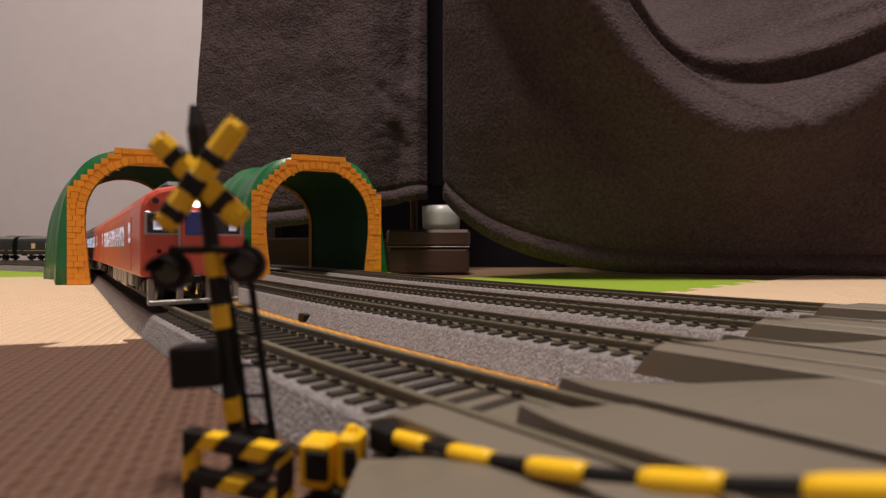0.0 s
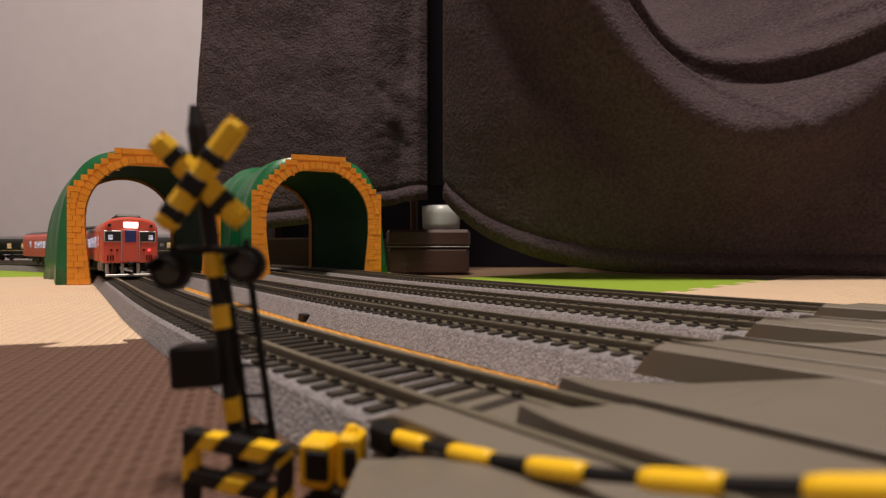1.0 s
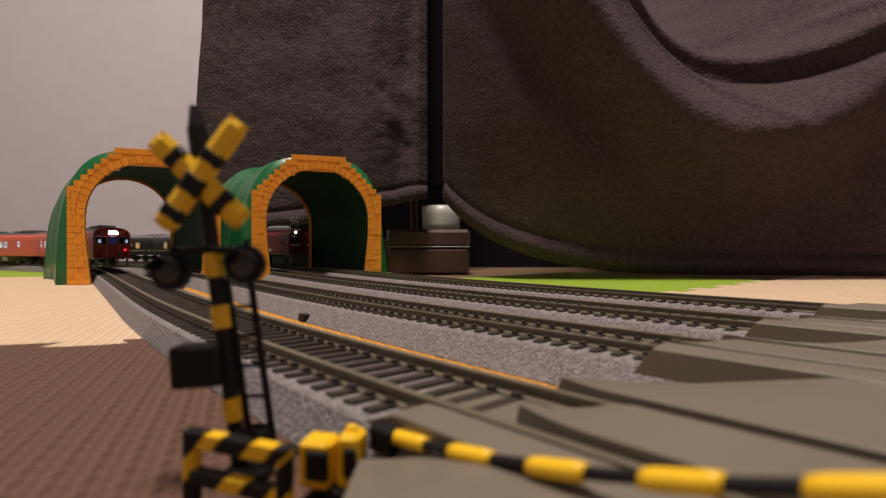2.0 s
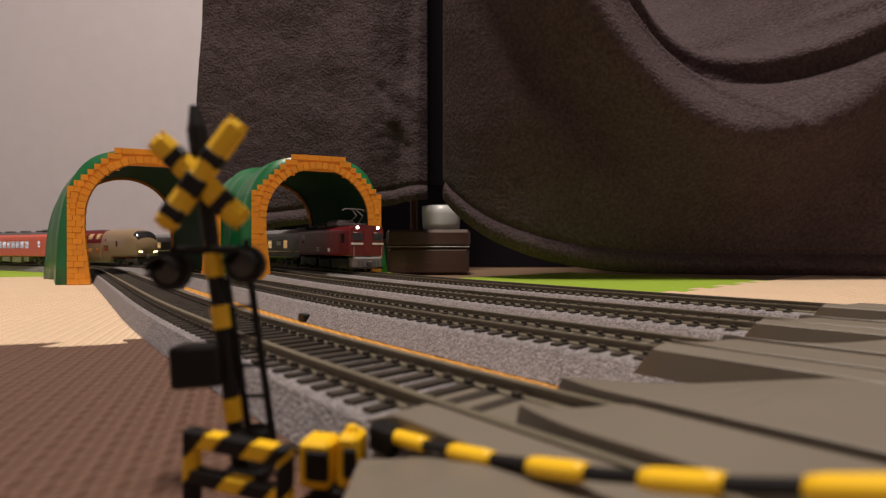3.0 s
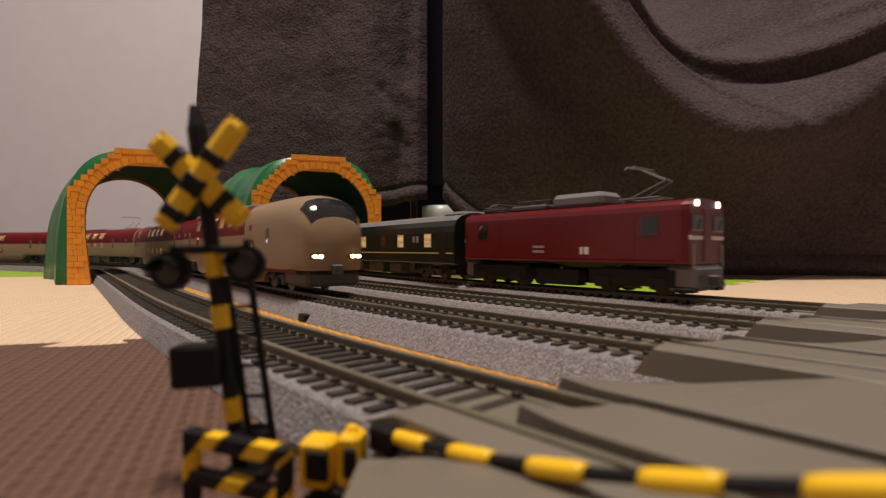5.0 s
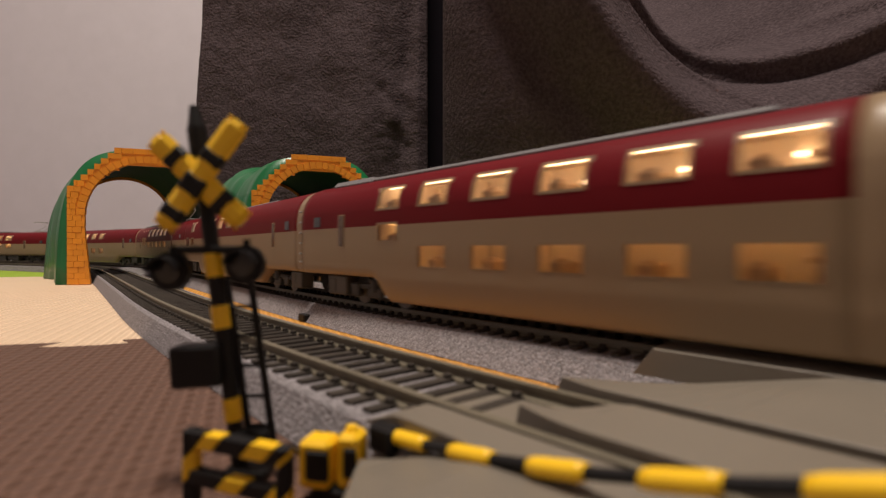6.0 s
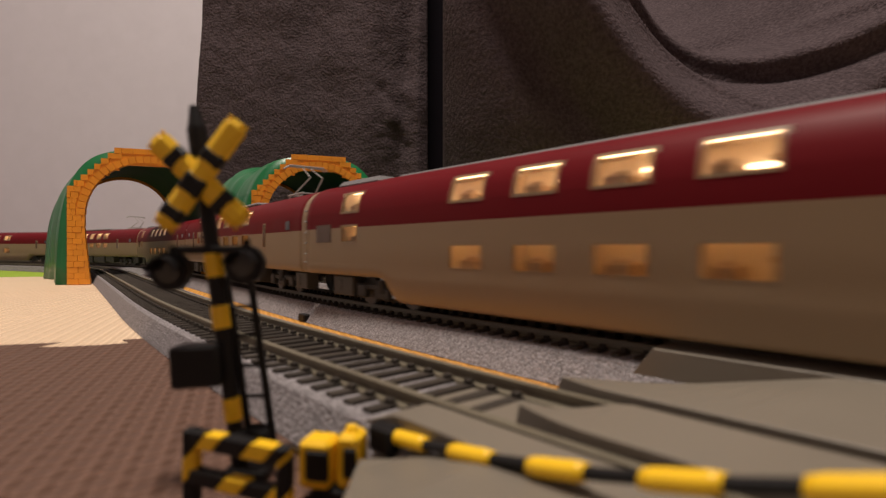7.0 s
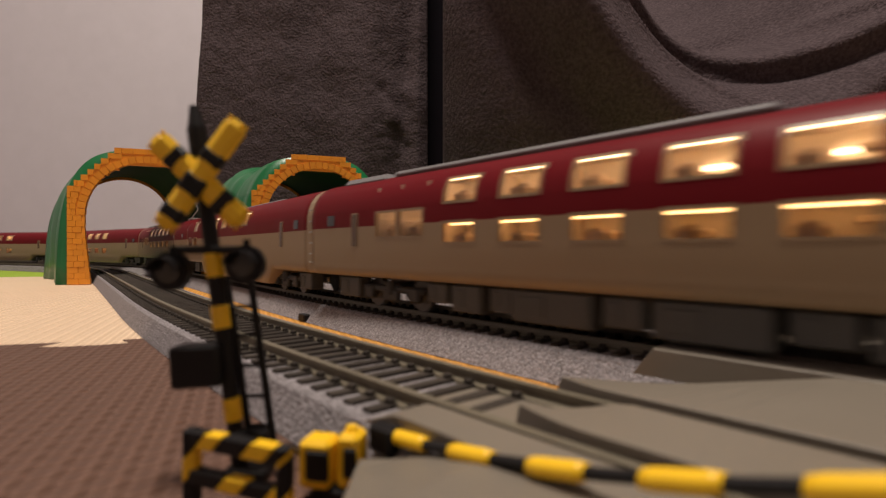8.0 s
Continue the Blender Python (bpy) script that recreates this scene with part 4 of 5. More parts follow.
def cabin(t, lights, low, x0, x1):
    """Inside of a car: spine wall, decks, cross walls, berths and the two rows of light strips."""
    rnd = random.Random(len(lights))
    length, mid = x1 - x0, (x0 + x1) / 2
    deck = 30.9 if low else 30.4
    bm = bmesh.new()
    box(bm, mid, 0, 28.0, length, 0.8, 30.0)
    d0 = x0 if low else -60.0
    box(bm, (d0 + x1) / 2, 0, deck - 0.6, x1 - d0, 34.0, 0.8)
    box(bm, mid, 0, 43.6, length, 24.0, 0.6)
    box(bm, mid, 0, 13.4, length, 34.0, 0.6)
    edges = sorted(w[2] + 0.9 for w in lights if w[0] != "mid_window") + [min(w[1] for w in lights) - 0.9]
    for x in sorted(set(edges)):
        for y in (-8.6, 8.6):
            box(bm, x, y, 36.7, 0.6, 15.6, 11.0)
            box(bm, x, y, 21.8, 0.6, 15.6, 15.6)
    part("cabin_lining", bm, M["cabin"], t, "cream cabin walls and decks")
    for name, a, b, z0, z1 in lights:
        for sg in (-1, 1):
            w = b - a
            k = rnd.uniform(0.25, 0.5)
            bm = bmesh.new()
            box(bm, a + w * k / 2 + 0.4, sg * 10.0, z0 + 0.3, w * k, 9.0, (z1 - z0) * 0.7, 0.5)
            box(bm, a + w * k / 2 + 0.6, sg * 12.0, z0 + (z1 - z0) * 0.4, w * k * 0.7, 3.0, (z1 - z0) * 0.22, 0.6)
            box(bm, b - w * 0.2, sg * 4.0, z0 + (z1 - z0) * 0.55, w * 0.36, 5.0, (z1 - z0) * rnd.uniform(0.14, 0.24), 0.2)
            part("berth", bm, M["berth"], t, "tan moulded berth seen through the window")
            # glowing bars added at random to put bright spots behind the panes
            if name in ("upper_window", "day_window"):
                bm = bmesh.new()
                box(bm, a + w * rnd.uniform(0.3, 0.7), sg * 1.0, z0 + (z1 - z0) * rnd.uniform(0.45, 0.75), w * rnd.uniform(0.3, 0.6), 0.8, 0.9, 0.1)
                part("berth_lamp", bm, M["strip_upper"], t, "small glowing bar added to brighten the window")
    for sg in (-1, 1):
        bm = bmesh.new()
        box(bm, mid, sg * 9.5, 43.0, length - 2, 1.6, 0.6)
        part("light_strip", bm, M["strip_upper"], t, "warm glowing strip under the roof")
        bm = bmesh.new()
        box(bm, (d0 + x1) / 2, sg * 9.0, deck - 1.6, x1 - d0 - 2, 1.8, 0.5)
        part("light_strip", bm, M["strip_lower"], t, "dim amber strip under the upper deck")


def night_car(kind):
    lab = {"head": "cream and maroon double-deck sleeper train end car with lit windows", "double": "cream and maroon double-deck sleeper car with lit windows",
           "power": "cream and maroon motor car with two window rows and pantograph"}[kind]
    t = thing("sleeper_train_car", lab, "train car", "sleeper train cars")
    L = 132.0
    low = kind != "power"

    def sill(x):
        if not low:
            return 11.0
        e = L - abs(x)
        return float(np.interp(e, [0, 52, 60, 400], [11.0, 11.0, 3.2, 3.2]))

    rows = [0.0, 1.0, 2.0] + [z for z in NIGHT_ROWS if z > 15.0]
    zs, ys = [q[1] for q in NX], [q[0] for q in NX]

    def prof(x):
        z0 = sill(x)
        pts = []
        f, dz = 1.0, 0.0
        if kind == "head" and x > 92:
            q = (x - 92) / (L + 3 - 92)
            f = 1 - 0.06 * q ** 2 - 0.24 * q ** 6
            dz = 1.5 * q ** 2 + 12.5 * q ** 7
        for i, z in enumerate(rows):
            y = (16.9, 17.9, 18.4)[i] if i < 3 else float(np.interp(z, zs, ys))
            if i < 3:
                z = (z0, z0 + 1.2, max(z0 + 2.0, 14.0) if z0 > 10 else 12.0)[i]
            pts.append((y * f, z - dz * max(0, (z - 16) / 32)))
        return pts

    starts = {"head": (-77, -55, -31.5, -8.3, 14.6, 36), "double": (-105.8, -45, -21, 2, 25), "power": (-53, -31, -9, 12.5, 33)}[kind]
    spans = [(x, x + 12.8) for x in starts]
    if kind == "double":
        spans[0] = (-105.8, -94.2)
    elif kind == "head":
        spans[0] = (-77.5, -65.5)
    lights = [("upper_window", a, b, 34.7, 42.0) for a, b in spans]
    if low:
        lights += [("lower_window", a, b, 15.2, 22.2) for a, b in spans[1:]]
        lights.append(("mid_window", spans[0][0] + 0.5, spans[0][1] - 0.5, 23.6, 29.6))
    else:
        lights += [("lower_window", a, b, 22.8, 28.9) for a, b in spans]
        lights += [("day_window", a, b, 25.0, 33.5) for a, b in ((-87.5, -76), (-74.5, -62.5))]

    def shell(x0, x1, name, label, painted=True):
        cuts = [q for w in lights for q in w[1:3] if x0 < q < x1]
        st = sorted(set([x0, x1] + cuts + [q for q in (x0 + 3.0 * i for i in range(1, int((x1 - x0) / 3.0))) if all(abs(q - c) > 0.6 for c in cuts)]))
        bm = bmesh.new()
        h = len(rows)
        rings = []
        for x in st:
            half = prof(x)
            rings.append([bm.verts.new((x, -y, z)) for y, z in half] + [bm.verts.new((x, y, z)) for y, z in half[::-1][1:]])
        n = len(rings[0])
        for a, b, xa, xb in zip(rings, rings[1:], st, st[1:]):
            for j in range(n):
                jj = j if j < h - 1 else n - 2 - j
                k2 = (j + 1) % n
                zm = 10.0 if j == n - 1 or jj < 3 else (rows[jj] + rows[jj + 1]) / 2
                xm = (xa + xb) / 2
                if any(w[1] < xm < w[2] and w[3] < zm < w[4] for w in lights):
                    continue
                fc = bm.faces.new((a[j], a[k2], b[k2], b[j]))
                fc.material_index = 0 if zm < 29.0 or not painted else (1 if zm < 47.0 else 2)
        bm.faces.new(rings[0][::-1])
        bm.faces.new(rings[-1])
        return part(name, bm, [M["cream_body"], M["maroon"], M["roofgrey"]], t, label, smooth=True)
    if kind == "head":
        shell(-L - 1.3, 53, "body", "cream lower and maroon upper body")
        shell(53.02, L + 3, "cab", "cream rounded cab", False)
    else:
        shell(-L - 1.3, L - 6, "body", "cream lower and maroon upper body")
    cabin(t, lights, low, -L + 8, 57 if kind == "head" else L - 14)
    # cream end frames
    for sg in ((-1,) if kind == "head" else (-1, 1)):
        if sg > 0:
            bm = bmesh.new()
            ring = [[(x, -y * k, z) for y, z in NX] + [(x, y * k, z) for y, z in NX[::-1][1:]] for x, k in ((L - 5.98, 1.008), (L - 0.5, 1.008), (L, 0.985))]
            loft(bm, ring)
            part("end_frame", bm, M["cream_body"], t, "cream end of the car")
            for z in (15.5, 19, 23.5, 28, 32.5, 37):
                bm = bmesh.new()
                box(bm, L - 0.9, -18.8, z, 1.6, 0.9, 0.8, 0.2)
                part("handhold", bm, M["silver"], t)
        gangway(t, sg * (L - 1.6), sg)
        coupler(t, sg * (L - 1.5), sg)
    for name, x0, x1, z0, z1 in lights:
        glazed(t, name, x0, x1, z0, z1)
    if kind == "double":
        panes(t, "dark_window", NX_SIDE, 23.5, 30.5, [(-124.5, -113)], M["brown_window"], lift=0.2)
    # narrow entrance door windows and the small square ones beside them
    for xd, xs in {"head": ((-101, -120),), "double": ((94, 113),), "power": ((74, 108), (-101, -118))}[kind]:
        panes(t, "door_window", NX_SIDE, 22.0, 33.5, [(xd - 1.6, xd + 1.6)], M["brown_window"], lift=0.22, rim=M["cream_body"])
        panes(t, "small_window", NX_SIDE, 29.8, 33.8, [(xs - 2.6, xs + 2.6)], M["glass"], lift=0.2)
    panes(t, "belt_line", NX_SIDE, 13.6, 14.1, [(-L + 6, 53 if kind == "head" else L - 6)], M["roofgrey"], lift=0.08, label="thin grey line along the side")
    if kind == "head":
        panes(t, "cab_panel", NX_SIDE, 18.5, 26.0, [(59, 71)], M["brown_window"], lift=0.2, label="brown crew window")
        panes(t, "emblem", NX_SIDE, 31.0, 34.2, [(62.5, 66)], M["maroon"], lift=0.2, label="plain small maroon emblem shape")
        panes(t, "crew_door_window", NX_SIDE, 24.0, 31.5, [(92, 95)], M["glass"], lift=0.35)
        panes(t, "red_sill", NX_SIDE, 9.6, 11.2, [(80, 128)], M["maroon"], lift=-1.2)
        bm = bmesh.new()
        rings = []
        for x in (125.0, 126.5, 128.0, 129.5, 131.0, 132.5, 133.8):
            half = [q for q, z in zip(prof(x), rows) if z >= (42.0 if x > 125.5 else 45.0)]
            while len(half) < 10:
                half = [half[0]] + half
            arc = [(-y, z) for y, z in half] + [(y, z) for y, z in half[::-1][1:]]
            rings.append([(x, y * 1.015, z + 0.25) for y, z in arc] + [(x, y * 0.98, z - 0.3) for y, z in arc[::-1]])
        loft(bm, rings)
        part("windscreen", bm, M["glass"], t, "dark wraparound windscreen")
        for sg in (-1, 1):
            bm = bmesh.new()
            box(bm, 135.1, sg * 9.4, 17.6, 1.6, 6.4, 2.8, 0.4)
            hl = part("headlight", bm, M["glass"], t, "headlight cluster")
            for dy, mm in ((-1.4, "lamp_warm"), (1.4, "lamp_cream")):
                bm = bmesh.new()
                rod(bm, (135.7, sg * 9.4 + dy, 17.6), (136.3, sg * 9.4 + dy, 17.6), 0.95, 12)
                part("lamp", bm, M[mm], hl)
        bm = bmesh.new()
        box(bm, 118, 0, 7.0, 30, 27, 7.0, 1.5)
        part("skirt", bm, M["under"], t, "dark front skirt")
        bm = bmesh.new()
        box(bm, 136, 0, 11.5, 4, 5, 5, 0.8)
        part("coupler", bm, M["under"], t)
    # roof fittings
    bm = bmesh.new()
    if kind == "power":
        box(bm, -30, 0, 47.6, 120, 18, 2.4, 1.0)
    elif kind == "head":
        box(bm, -41, 0, 47.0, 162, 18, 2.2, 0.9)
    else:
        box(bm, -10, 0, 46.9, 150, 14, 2.0, 0.9)
    part("roof_unit", bm, M["roofgrey"], t, "long grey roof unit")
    bm = bmesh.new()
    box(bm, -L + 24, 0, 46.6, 30, 20, 4.2, 1.9)
    part("roof_unit", bm, M["roofgrey"], t)
    if kind == "power":
        pantograph(t, L - 45, 47.6, True, -1.0)
        boxes_below(t, [(-59, 9, 12, 7, 4.4, 10.5), (-46, 12, 12.6, 7, 2.6, 10.5), (-34, 8, 11, 7, 3.6, 10.5), (-17, 24, 12.6, 7, 2.2, 10.5), (2, 10, 11.6, 7, 3.4, 10.5), (20, 22, 12.6, 7, 2.4, 10.5), (38, 10, 11.4, 7, 4.2, 10.5), (51, 13, 12.4, 7, 3.0, 10.5)])
    boxes_below(t, [(-L + 22, 14, 12, 6, 3.0, 10.6), (L - 16 if kind != "head" else L - 76, 13, 12, 6, 3.2, 10.6)])
    bogie(t, -86)
    bogie(t, 86 if kind != "head" else 90)
    return t


# red diesel railcars
DX = [(17.2, 11.0), (17.9, 12.0), (17.9, 34.0), (17.5, 37.5), (15.8, 40.6), (12.5, 42.8), (7.0, 44.2), (0.0, 44.8)]


def diesel_car(cab_front, lab):
    t = thing("diesel_railcar", lab, "train car", "diesel railcars")
    L = 124.0
    st = [-L, L]

    def slot(j):
        return 0 if j < 4 or j > 8 else 1
    part("body", body_shell([-L + 0.8, L - 0.8], lambda x: DX, slot), [M["vermilion"], M["darkroof"]], t, "vermilion red painted body")
    for sg in (-1, 1):
        bm = bmesh.new()
        ring = [[(sg * x, -y * k, 11 + (z - 11) * k2) for y, z in DX] + [(sg * x, y * k, 11 + (z - 11) * k2) for y, z in DX[::-1][1:]] for x, k, k2 in ((L - 0.82, 1, 1), (L - 0.1, 0.985, 0.985), (L + 0.5, 0.93, 0.95))]
        loft(bm, ring)
        part("end_wall", bm, M["vermilion"], t)
        coupler(t, sg * L, sg)
    sp = [(-70 + 11.5 * i, -70 + 11.5 * i + 7.8) for i in range(12)]
    panes(t, "window", DX, 22.5, 31.0, sp, M["lit_blue"], lift=0.12, rim=M["sillmetal"])
    for xd in (-88, 90):
        panes(t, "door", DX, 12.5, 33.5, [(xd - 5.5, xd + 5.5)], M["vermilion"], lift=0.2)
        panes(t, "door_window", DX, 23.5, 31.5, [(xd - 2.4, xd + 2.4)], M["lit_blue"], lift=0.32)
    for x in (-60, -20, 20, 60):
        bm = bmesh.new()
        box(bm, x, 0, 45.4, 12, 9, 2.6, 0.9)
        part("roof_vent", bm, M["darkroof"], t)
    bm = bmesh.new()
    box(bm, 92, 0, 45.6, 34, 17, 3.8, 1.6)
    part("roof_unit", bm, M["darkroof"], t, "dark grey rounded roof unit")
    if cab_front:
        x = L + 0.5
        for y, w in ((-11.0, 9.6), (11.0, 9.6)):
            bm = bmesh.new()
            box(bm, x, y, 30.2, 0.9, w + 1.6, 8.4, 0.3)
            fr = part("cab_window_frame", bm, M["sillmetal"], t, "pale metal window frame")
            bm = bmesh.new()
            box(bm, x + 0.35, y, 30.2, 0.8, w, 6.9, 0.3)
            part("cab_window", bm, M["glass"], fr)
            bm = bmesh.new()
            box(bm, x + 0.6, y + (2.0 if y > 0 else -1.5), 29.6, 0.5, 3.0, 3.6, 0.2)
            part("lit_cab", bm, M["lit_blue"], fr)
        bm = bmesh.new()
        box(bm, x - 0.1, 0, 23.4, 1.2, 10.6, 24.0, 0.4)
        dr = part("cab_door", bm, M["vermilion"], t, "red gangway door in the cab front")
        bm = bmesh.new()
        box(bm, x + 0.6, 0, 30.6, 0.6, 7.2, 8.8, 0.3)
        part("door_window", bm, glow_blue_dark(), dr)
        for y in (-5.6, 5.6):
            bm = bmesh.new()
            rod(bm, (x + 0.9, y, 12.5), (x + 0.9, y, 35.0), 0.42, 6)
            part("grab_rail", bm, M["sillmetal"], t)
        bm = bmesh.new()
        box(bm, x, 0, 38.7, 1.6, 11.0, 5.0, 0.8)
        hb = part("headlight_box", bm, M["vermilion"], t)
        bm = bmesh.new()
        box(bm, x + 0.75, 0, 38.7, 0.8, 9.0, 3.8, 0.5)
        part("headlight", bm, M["lamp_white"], hb, "bright white headlight")
        for y in (-13.2, 13.2):
            bm = bmesh.new()
            rod(bm, (x - 1.5, y, 38.2), (x + 0.9, y, 38.2), 1.7, 14)
            mk = part("marker_housing", bm, M["vermilion"], t)
            bm = bmesh.new()
            rod(bm, (x + 0.8, y, 38.2), (x + 1.1, y, 38.2), 1.1, 12)
            part("marker_glass", bm, M["glass"], mk)
        bm = bmesh.new()
        rod(bm, (x, 12.0, 20.2), (x + 0.9, 12.0, 20.2), 0.9, 12)
        part("tail_lamp", bm, M["lamp_red"], t, "lit red tail lamp")
        for y in (-12.0, -8.4, 8.6):
            bm = bmesh.new()
            rod(bm, (x, y, 20.2), (x + 0.8, y, 20.2), 0.8, 12)
            part("tail_lamp", bm, M["maroon"], t)
        for y in (-12.5, 12.0):
            bm = bmesh.new()
            for i in range(3):
                rod(bm, (x + 0.5, y + 1.6 * i - 1.6, 12.6), (x + 0.5, y + 1.6 * i - 1.6, 16.4), 0.42, 6)
            part("jumper_hose", bm, M["maroon"], t)
        # snow plough frame
        bm = bmesh.new()
        for y in (-14.5, -5.0, 5.0, 14.5):
            box(bm, x - 1.5, y, 5.6, 2.2, 2.0, 9.6, 0.3)
        box(bm, x - 1.0, 0, 1.6, 2.6, 31, 1.8, 0.4)
        part("plough", bm, M["silver"], t, "pale grey plough frame")
    boxes_below(t, [(-30, 24, 11.5, 7, 2.5, 10.5), (0, 20, 11.5, 7, 3.5, 10.5), (28, 22, 11.5, 7, 2.5, 10.5), (52, 12, 11.5, 6, 4.0, 10.5)], "silver")
    bogie(t, -84, 24)
    bogie(t, 84, 24)
    return t


def glow_blue_dark():
    if "blue_dark" not in M:
        M["blue_dark"] = glow("blue_night_window", (0.10, 0.12, 0.5), 0.08, base=(0.02, 0.02, 0.05))
    return M["blue_dark"]


LX = [(16.6, 14.6), (17.3, 15.4), (17.3, 37.6), (16.8, 39.8), (15.0, 41.2), (8.0, 42.6), (0.0, 43.0)]


def locomotive():
    t = thing("electric_locomotive", "deep red electric locomotive with white front band and roof gear", "locomotive")
    L = 70.0

    def prof(x):
        k = 1.0 if abs(x) < L - 3 else 0.985 - 0.05 * (abs(x) - L + 3) / 3
        return [(y * k, z) for y, z in LX]
    st = [-L, -L + 1.5, -L + 3.1, L - 3.1, L - 1.5, L]
    part("body", body_shell(st, prof, lambda j: 0), [M["locored"]], t, "deep red painted body", smooth=False)
    # recessed cab side windows, doors and grilles
    panes(t, "cab_side_window", LX, 27.0, 35.4, [(L - 21, L - 13), (-L + 13, -L + 21)], M["glass"], lift=0.15, rim=M["locored"])
    panes(t, "cab_door", LX, 16.5, 36.6, [(L - 31, L - 24), (-L + 24, -L + 31)], M["locored"], lift=0.18)
    panes(t, "side_vent", LX, 33.6, 36.4, [(-40 + 11 * i, -40 + 11 * i + 5) for i in range(7)], M["locored"], lift=0.2)
    panes(t, "sill_line", LX, 15.6, 16.4, [(-L + 6, L - 6)], M["maroon"], lift=0.1)
    panes(t, "emblem", LX, 18.4, 22.0, [(16.5, 18.0), (18.8, 21.5)], M["white"], lift=0.12, label="plain white emblem shape", both=True)
    panes(t, "number_bar", LX, 19.0, 20.3, [(-14, -6)], M["silver"], lift=0.12)
    panes(t, "number_bar", LX, 21.6, 22.8, [(-14, -6)], M["silver"], lift=0.12)
    for sg in (1, -1):
        x = sg * (L + 0.1)
        for y in (-10.2, 10.2):
            bm = bmesh.new()
            box(bm, x, y, 32.4, 0.8, 11.4, 8.2, 0.4)
            fr = part("windscreen_frame", bm, M["locored"], t)
            bm = bmesh.new()
            box(bm, x + sg * 0.3, y, 32.4, 0.7, 10.2, 7.0, 0.3)
            part("windscreen", bm, M["glass"], fr, "dark windscreen")
            bm = bmesh.new()
            rod(bm, (x + sg * 0.9, y, 29.0), (x + sg * 0.9, y + 2.4, 33.5), 0.18, 6)
            part("wiper", bm, M["black"], fr)
            bm = bmesh.new()
            box(bm, x, y * 1.02, 25.8, 0.7, 11.8, 1.8, 0.2)
            part("front_band", bm, M["white"], t, "white band across the front")
            bm = bmesh.new()
            rod(bm, (sg * (L - 3.5), y * 1.0, 40.6), (sg * (L + 0.2), y * 1.0, 40.6), 2.1, 16)
            hs = part("headlight_housing", bm, M["locored"], t)
            bm = bmesh.new()
            rod(bm, (sg * (L + 0.15), y * 1.0, 40.6), (sg * (L + 0.6), y * 1.0, 40.6), 1.45, 16)
            part("headlight", bm, M["lamp_cream"] if sg > 0 else M["glass"], hs, "round headlight")
        bm = bmesh.new()
        box(bm, x, 0, 27.2, 0.9, 7.6, 23.0, 0.4)
        part("front_door", bm, M["locored"], t)
        for y in (-14.0, 14.0):
            bm = bmesh.new()
            rod(bm, (x + sg * 0.7, y, 13.0), (x + sg * 0.7, y, 23.0), 0.3, 6)
            part("grab_rail", bm, M["silver"], t)
        bm = bmesh.new()
        box(bm, sg * (L - 5), 0, 8.6, 13, 30, 11.6, 2.2)
        part("skirt", bm, M["roofgrey"], t, "grey buffer beam skirt")
        bm = bmesh.new()
        for y in (-9.5, -6.0, 6.0, 9.5):
            rod(bm, (sg * (L + 2.2), y, 9.6), (sg * (L + 3.4), y, 4.5), 0.6, 6)
        box(bm, sg * (L + 3.0), 0, 7.6, 6.0, 4.0, 4.4, 0.7)
        part("coupler", bm, M["under"], t)
        for y in (-11.5, 11.5):
            bm = bmesh.new()
            box(bm, sg * (L - 3), y * 1.1, 3.4, 8, 7.0, 2.0, 0.5)
            part("step", bm, M["black"], t)
    # roof gear
    bm = bmesh.new()
    box(bm, 8, 0, 46.0, 32, 19, 8.0, 2.4)
    part("roof_box", bm, M["roofgrey"], t, "pale grey bevelled roof box")
    bm = bmesh.new()
    box(bm, -26, 0, 44.2, 26, 16, 3.4, 1.0)
    for x in (-34, -24, -14):
        rod(bm, (x, -5, 44), (x, -5, 48.5), 1.0, 10)
        rod(bm, (x, 5, 44), (x, 5, 48.5), 1.0, 10)
    rod(bm, (-36, -5, 48.2), (-12, -5, 48.2), 0.45, 6)
    part("roof_gear", bm, M["under"], t, "dark insulators and switch gear")
    pantograph(t, 42, 43.6, True, -1.0, "roofgrey")
    pantograph(t, -54, 43.6, False, 1.0, "under")
    for x in (-42, 42):
        bogie(t, x, 28, 6.6, "bogie")
        bm = bmesh.new()
        for y in (-14.6, 14.6):
            box(bm, x, y, 8.2, 44, 1.8, 8.0, 0.8)
            for dx in (-14, 14):
                box(bm, x + dx, y * 1.03, 6.0, 9.0, 2.2, 6.0, 0.8)
        part("side_frame", bm, M["black"], t, "black bogie side frame")
    boxes_below(t, [(0, 28, 11.5, 7, 2.5, 10.8)], "black")
    return t


CX = [(17.0, 11.0), (17.9, 12.0), (18.0, 32.0), (17.6, 36.0), (16.0, 39.6), (12.5, 42.4), (7.0, 44.2), (0.0, 44.8)]


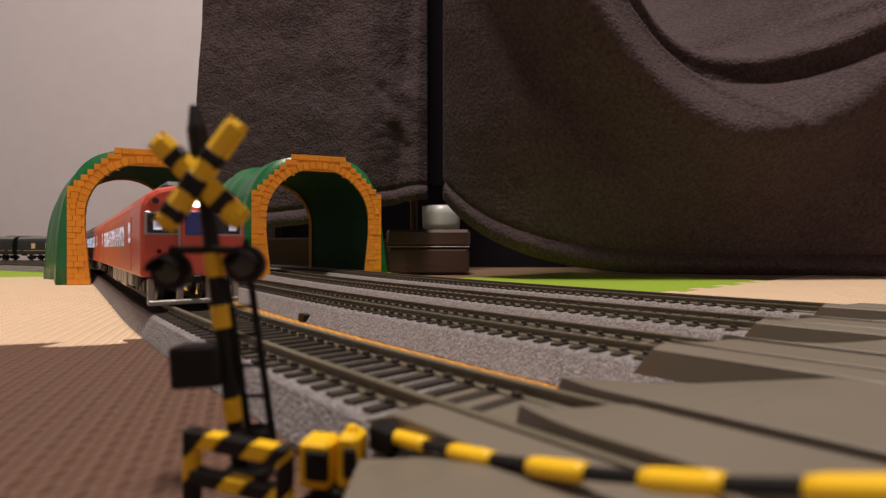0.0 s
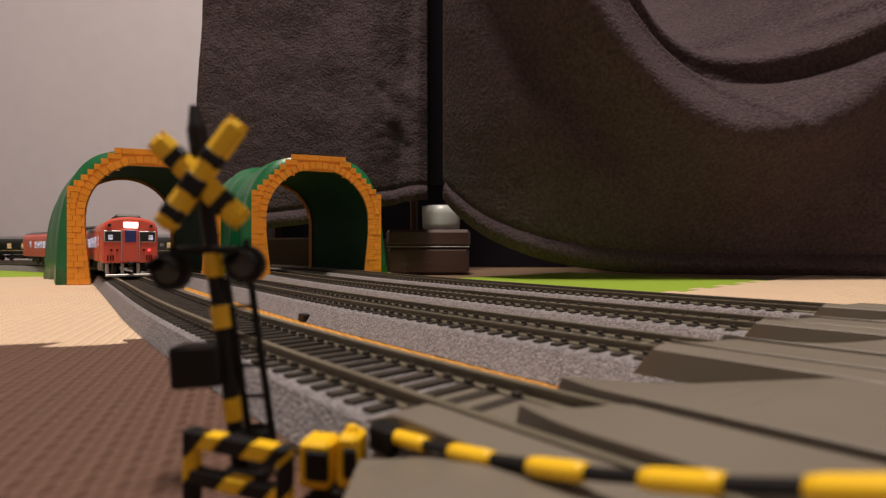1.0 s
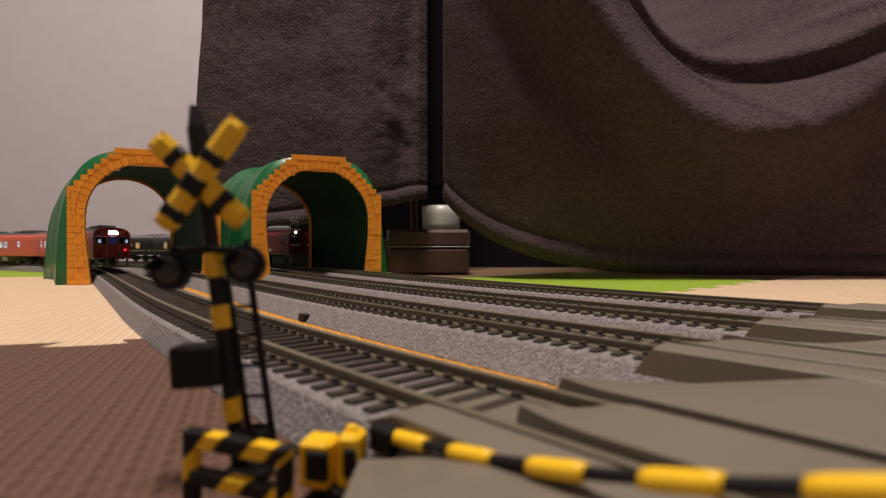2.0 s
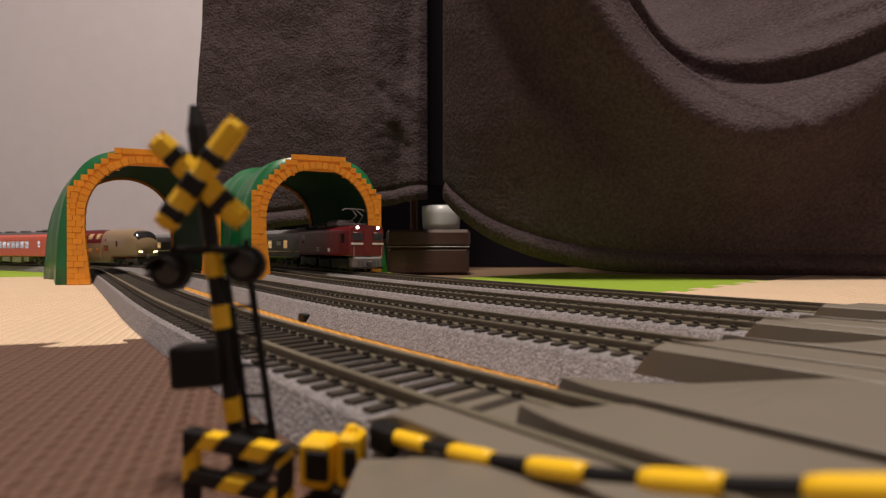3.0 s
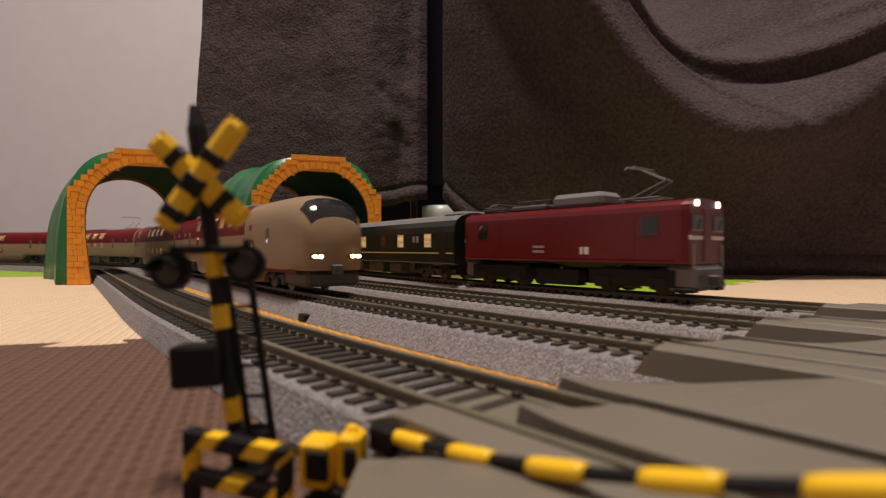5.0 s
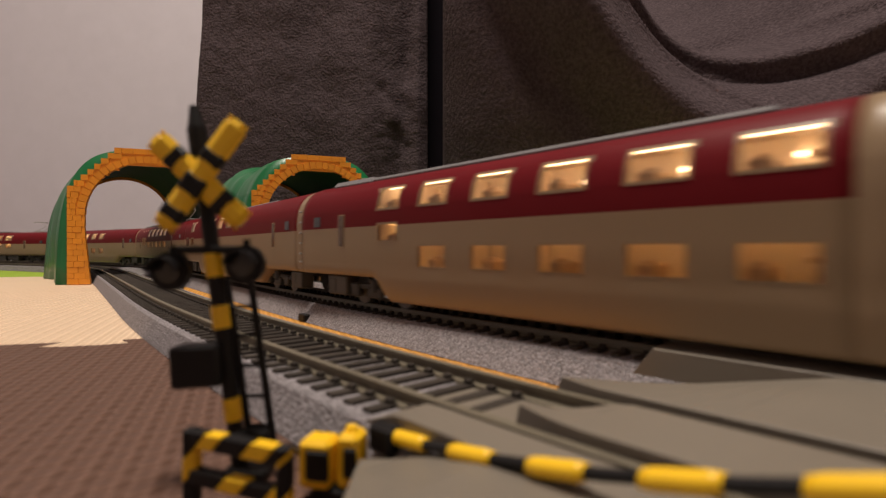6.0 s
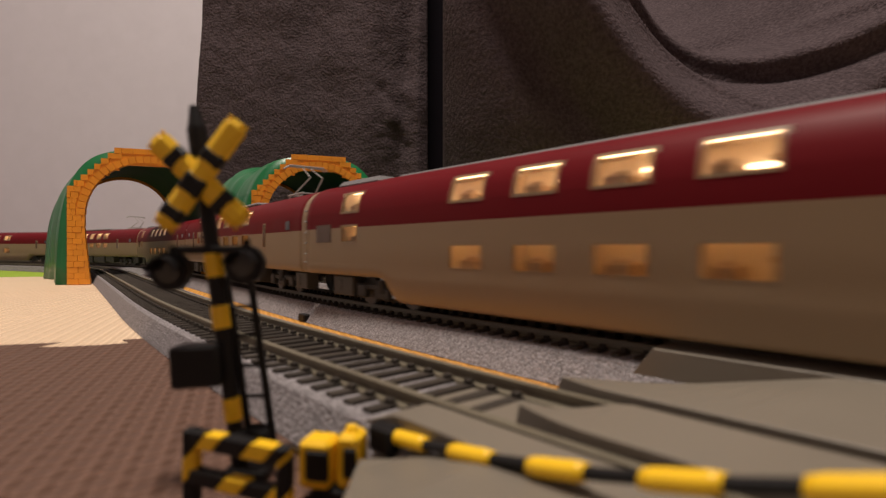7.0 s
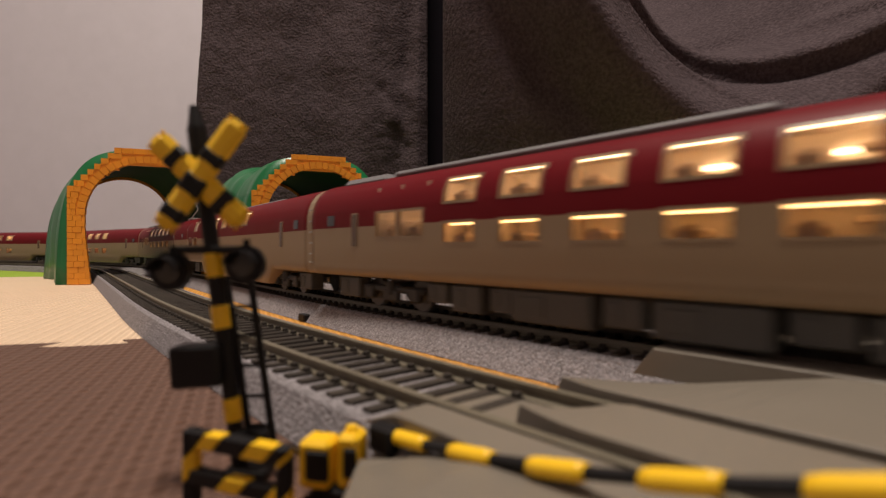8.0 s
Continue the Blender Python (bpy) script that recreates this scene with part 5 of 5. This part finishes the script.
def coach():
    t = thing("passenger_coach", "very dark green coach with a gold line and amber windows", "train car", "dark green coaches")
    L = 122.0

    def slot(j):
        return 0 if j < 4 or j > 8 else 1
    part("body", body_shell([-L, L], lambda x: CX, slot), [M["darkgreen"], M["roofgrey"]], t, "glossy dark green body")
    for sg in (-1, 1):
        gangway(t, sg * L, sg)
        coupler(t, sg * L, sg)
        bm = bmesh.new()
        box(bm, sg * (L - 13), 0, 44.0, 22, 20, 3.4, 1.5)
        part("roof_unit", bm, M["roofgrey"], t, "grey rounded roof unit")
    panes(t, "gold_line", CX, 17.8, 18.7, [(-L + 2, L - 2)], M["gold"], lift=0.1, label="thin gold line along the side")
    panes(t, "window", CX, 22.5, 31.0, [(-84, -76), (-50, -42), (-18, -8), (48, 56), (86, 94)], M["lit_amber"], lift=0.12, rim=M["gold"])
    panes(t, "window", CX, 22.5, 31.0, [(20, 28)], M["glass"], lift=0.12)
    panes(t, "emblem", CX, 25.5, 30.0, [(70, 73), (75, 78)], M["silver"], lift=0.12, label="plain pale emblem shape")
    panes(t, "door", CX, 13.0, 33.0, [(-112, -104), (104, 112)], M["darkgreen"], lift=0.18)
    boxes_below(t, [(-35, 30, 11.5, 7, 3.5, 10.5), (5, 26, 11.5, 7, 2.8, 10.5), (38, 18, 11.5, 7, 4.0, 10.5)])
    bogie(t, -86, 24)
    bogie(t, 86, 24)
    return t


# each train: its line, the place of its near end over time, and its cars with their lengths over couplers
NIGHT = [(night_car(k), 268.0 if k == "head" else 266.0) for k in ("head", "double", "power")]
first_power = NIGHT[2][0]
NIGHT += [(copy_thing(NIGHT[1][0], Matrix()), 266.0), (copy_thing(first_power, Matrix()), 266.0), (copy_thing(NIGHT[1][0], Matrix()), 266.0), (copy_thing(NIGHT[1][0], Matrix()), 266.0)]
DIESEL = [(diesel_car(True, "vermilion diesel railcar with a bright headlight, cab end"), 253.0),
          (diesel_car(False, "vermilion diesel railcar with cold lit windows"), 253.0)]
LOCO = [(locomotive(), 146.0)]
one = coach()
COACHES = [(one, 249.0)] + [(copy_thing(one, Matrix()), 249.0) for _ in range(4)]

TRAINS = [
    (LINES[1], NIGHT, [(0, 1560), (3.0, 752), (3.5, 634), (4.0, 508), (4.5, 350), (5.0, 207), (5.8, -17), (6.0, -67), (6.5, -200), (7.0, -341), (7.5, -470), (8.0, -611)]),
    (LINES[0], DIESEL, [(0, 200), (0.5, 292), (1.0, 437), (1.5, 557), (3.0, 845), (3.3, 898), (3.5, 945), (8.0, 1860)]),
    (LINES[3], LOCO + COACHES, [(0, 885), (1.5, 640), (3.0, 388), (3.5, 311), (4.0, 233), (4.5, 156), (8.0, -376)]),
]


def smooth_at(table, t):
    """Place over time through a table, rounded at its corners."""
    ts, ss = [a for a, b in table], [b for a, b in table]

    def lin(q):
        if q < ts[0]:
            return ss[0] + (ss[1] - ss[0]) / (ts[1] - ts[0]) * (q - ts[0])
        if q > ts[-1]:
            return ss[-1] + (ss[-1] - ss[-2]) / (ts[-1] - ts[-2]) * (q - ts[-1])
        return float(np.interp(q, ts, ss))
    return sum(lin(t + 0.05 * i) for i in range(-4, 5)) / 9


def motions():
    times = [i * 0.2 for i in range(41)]
    for line, cars, table in TRAINS:
        for i, (car, length) in enumerate(cars):
            ahead = sum(c[1] for c in cars[:i])
            rows = []
            for t in times:
                s = smooth_at(table, t) + ahead
                a, b = line.at(s + length * 0.17), line.at(s + length * 0.83)
                head = math.degrees(math.atan2(a[1] - b[1], a[0] - b[0]))
                rows.append((t, pose((a[0] + b[0]) / 2000, (a[1] + b[1]) / 2000, RAIL_TOP / 1000, 0, 0, head)))
            walk(car, rows)


motions()
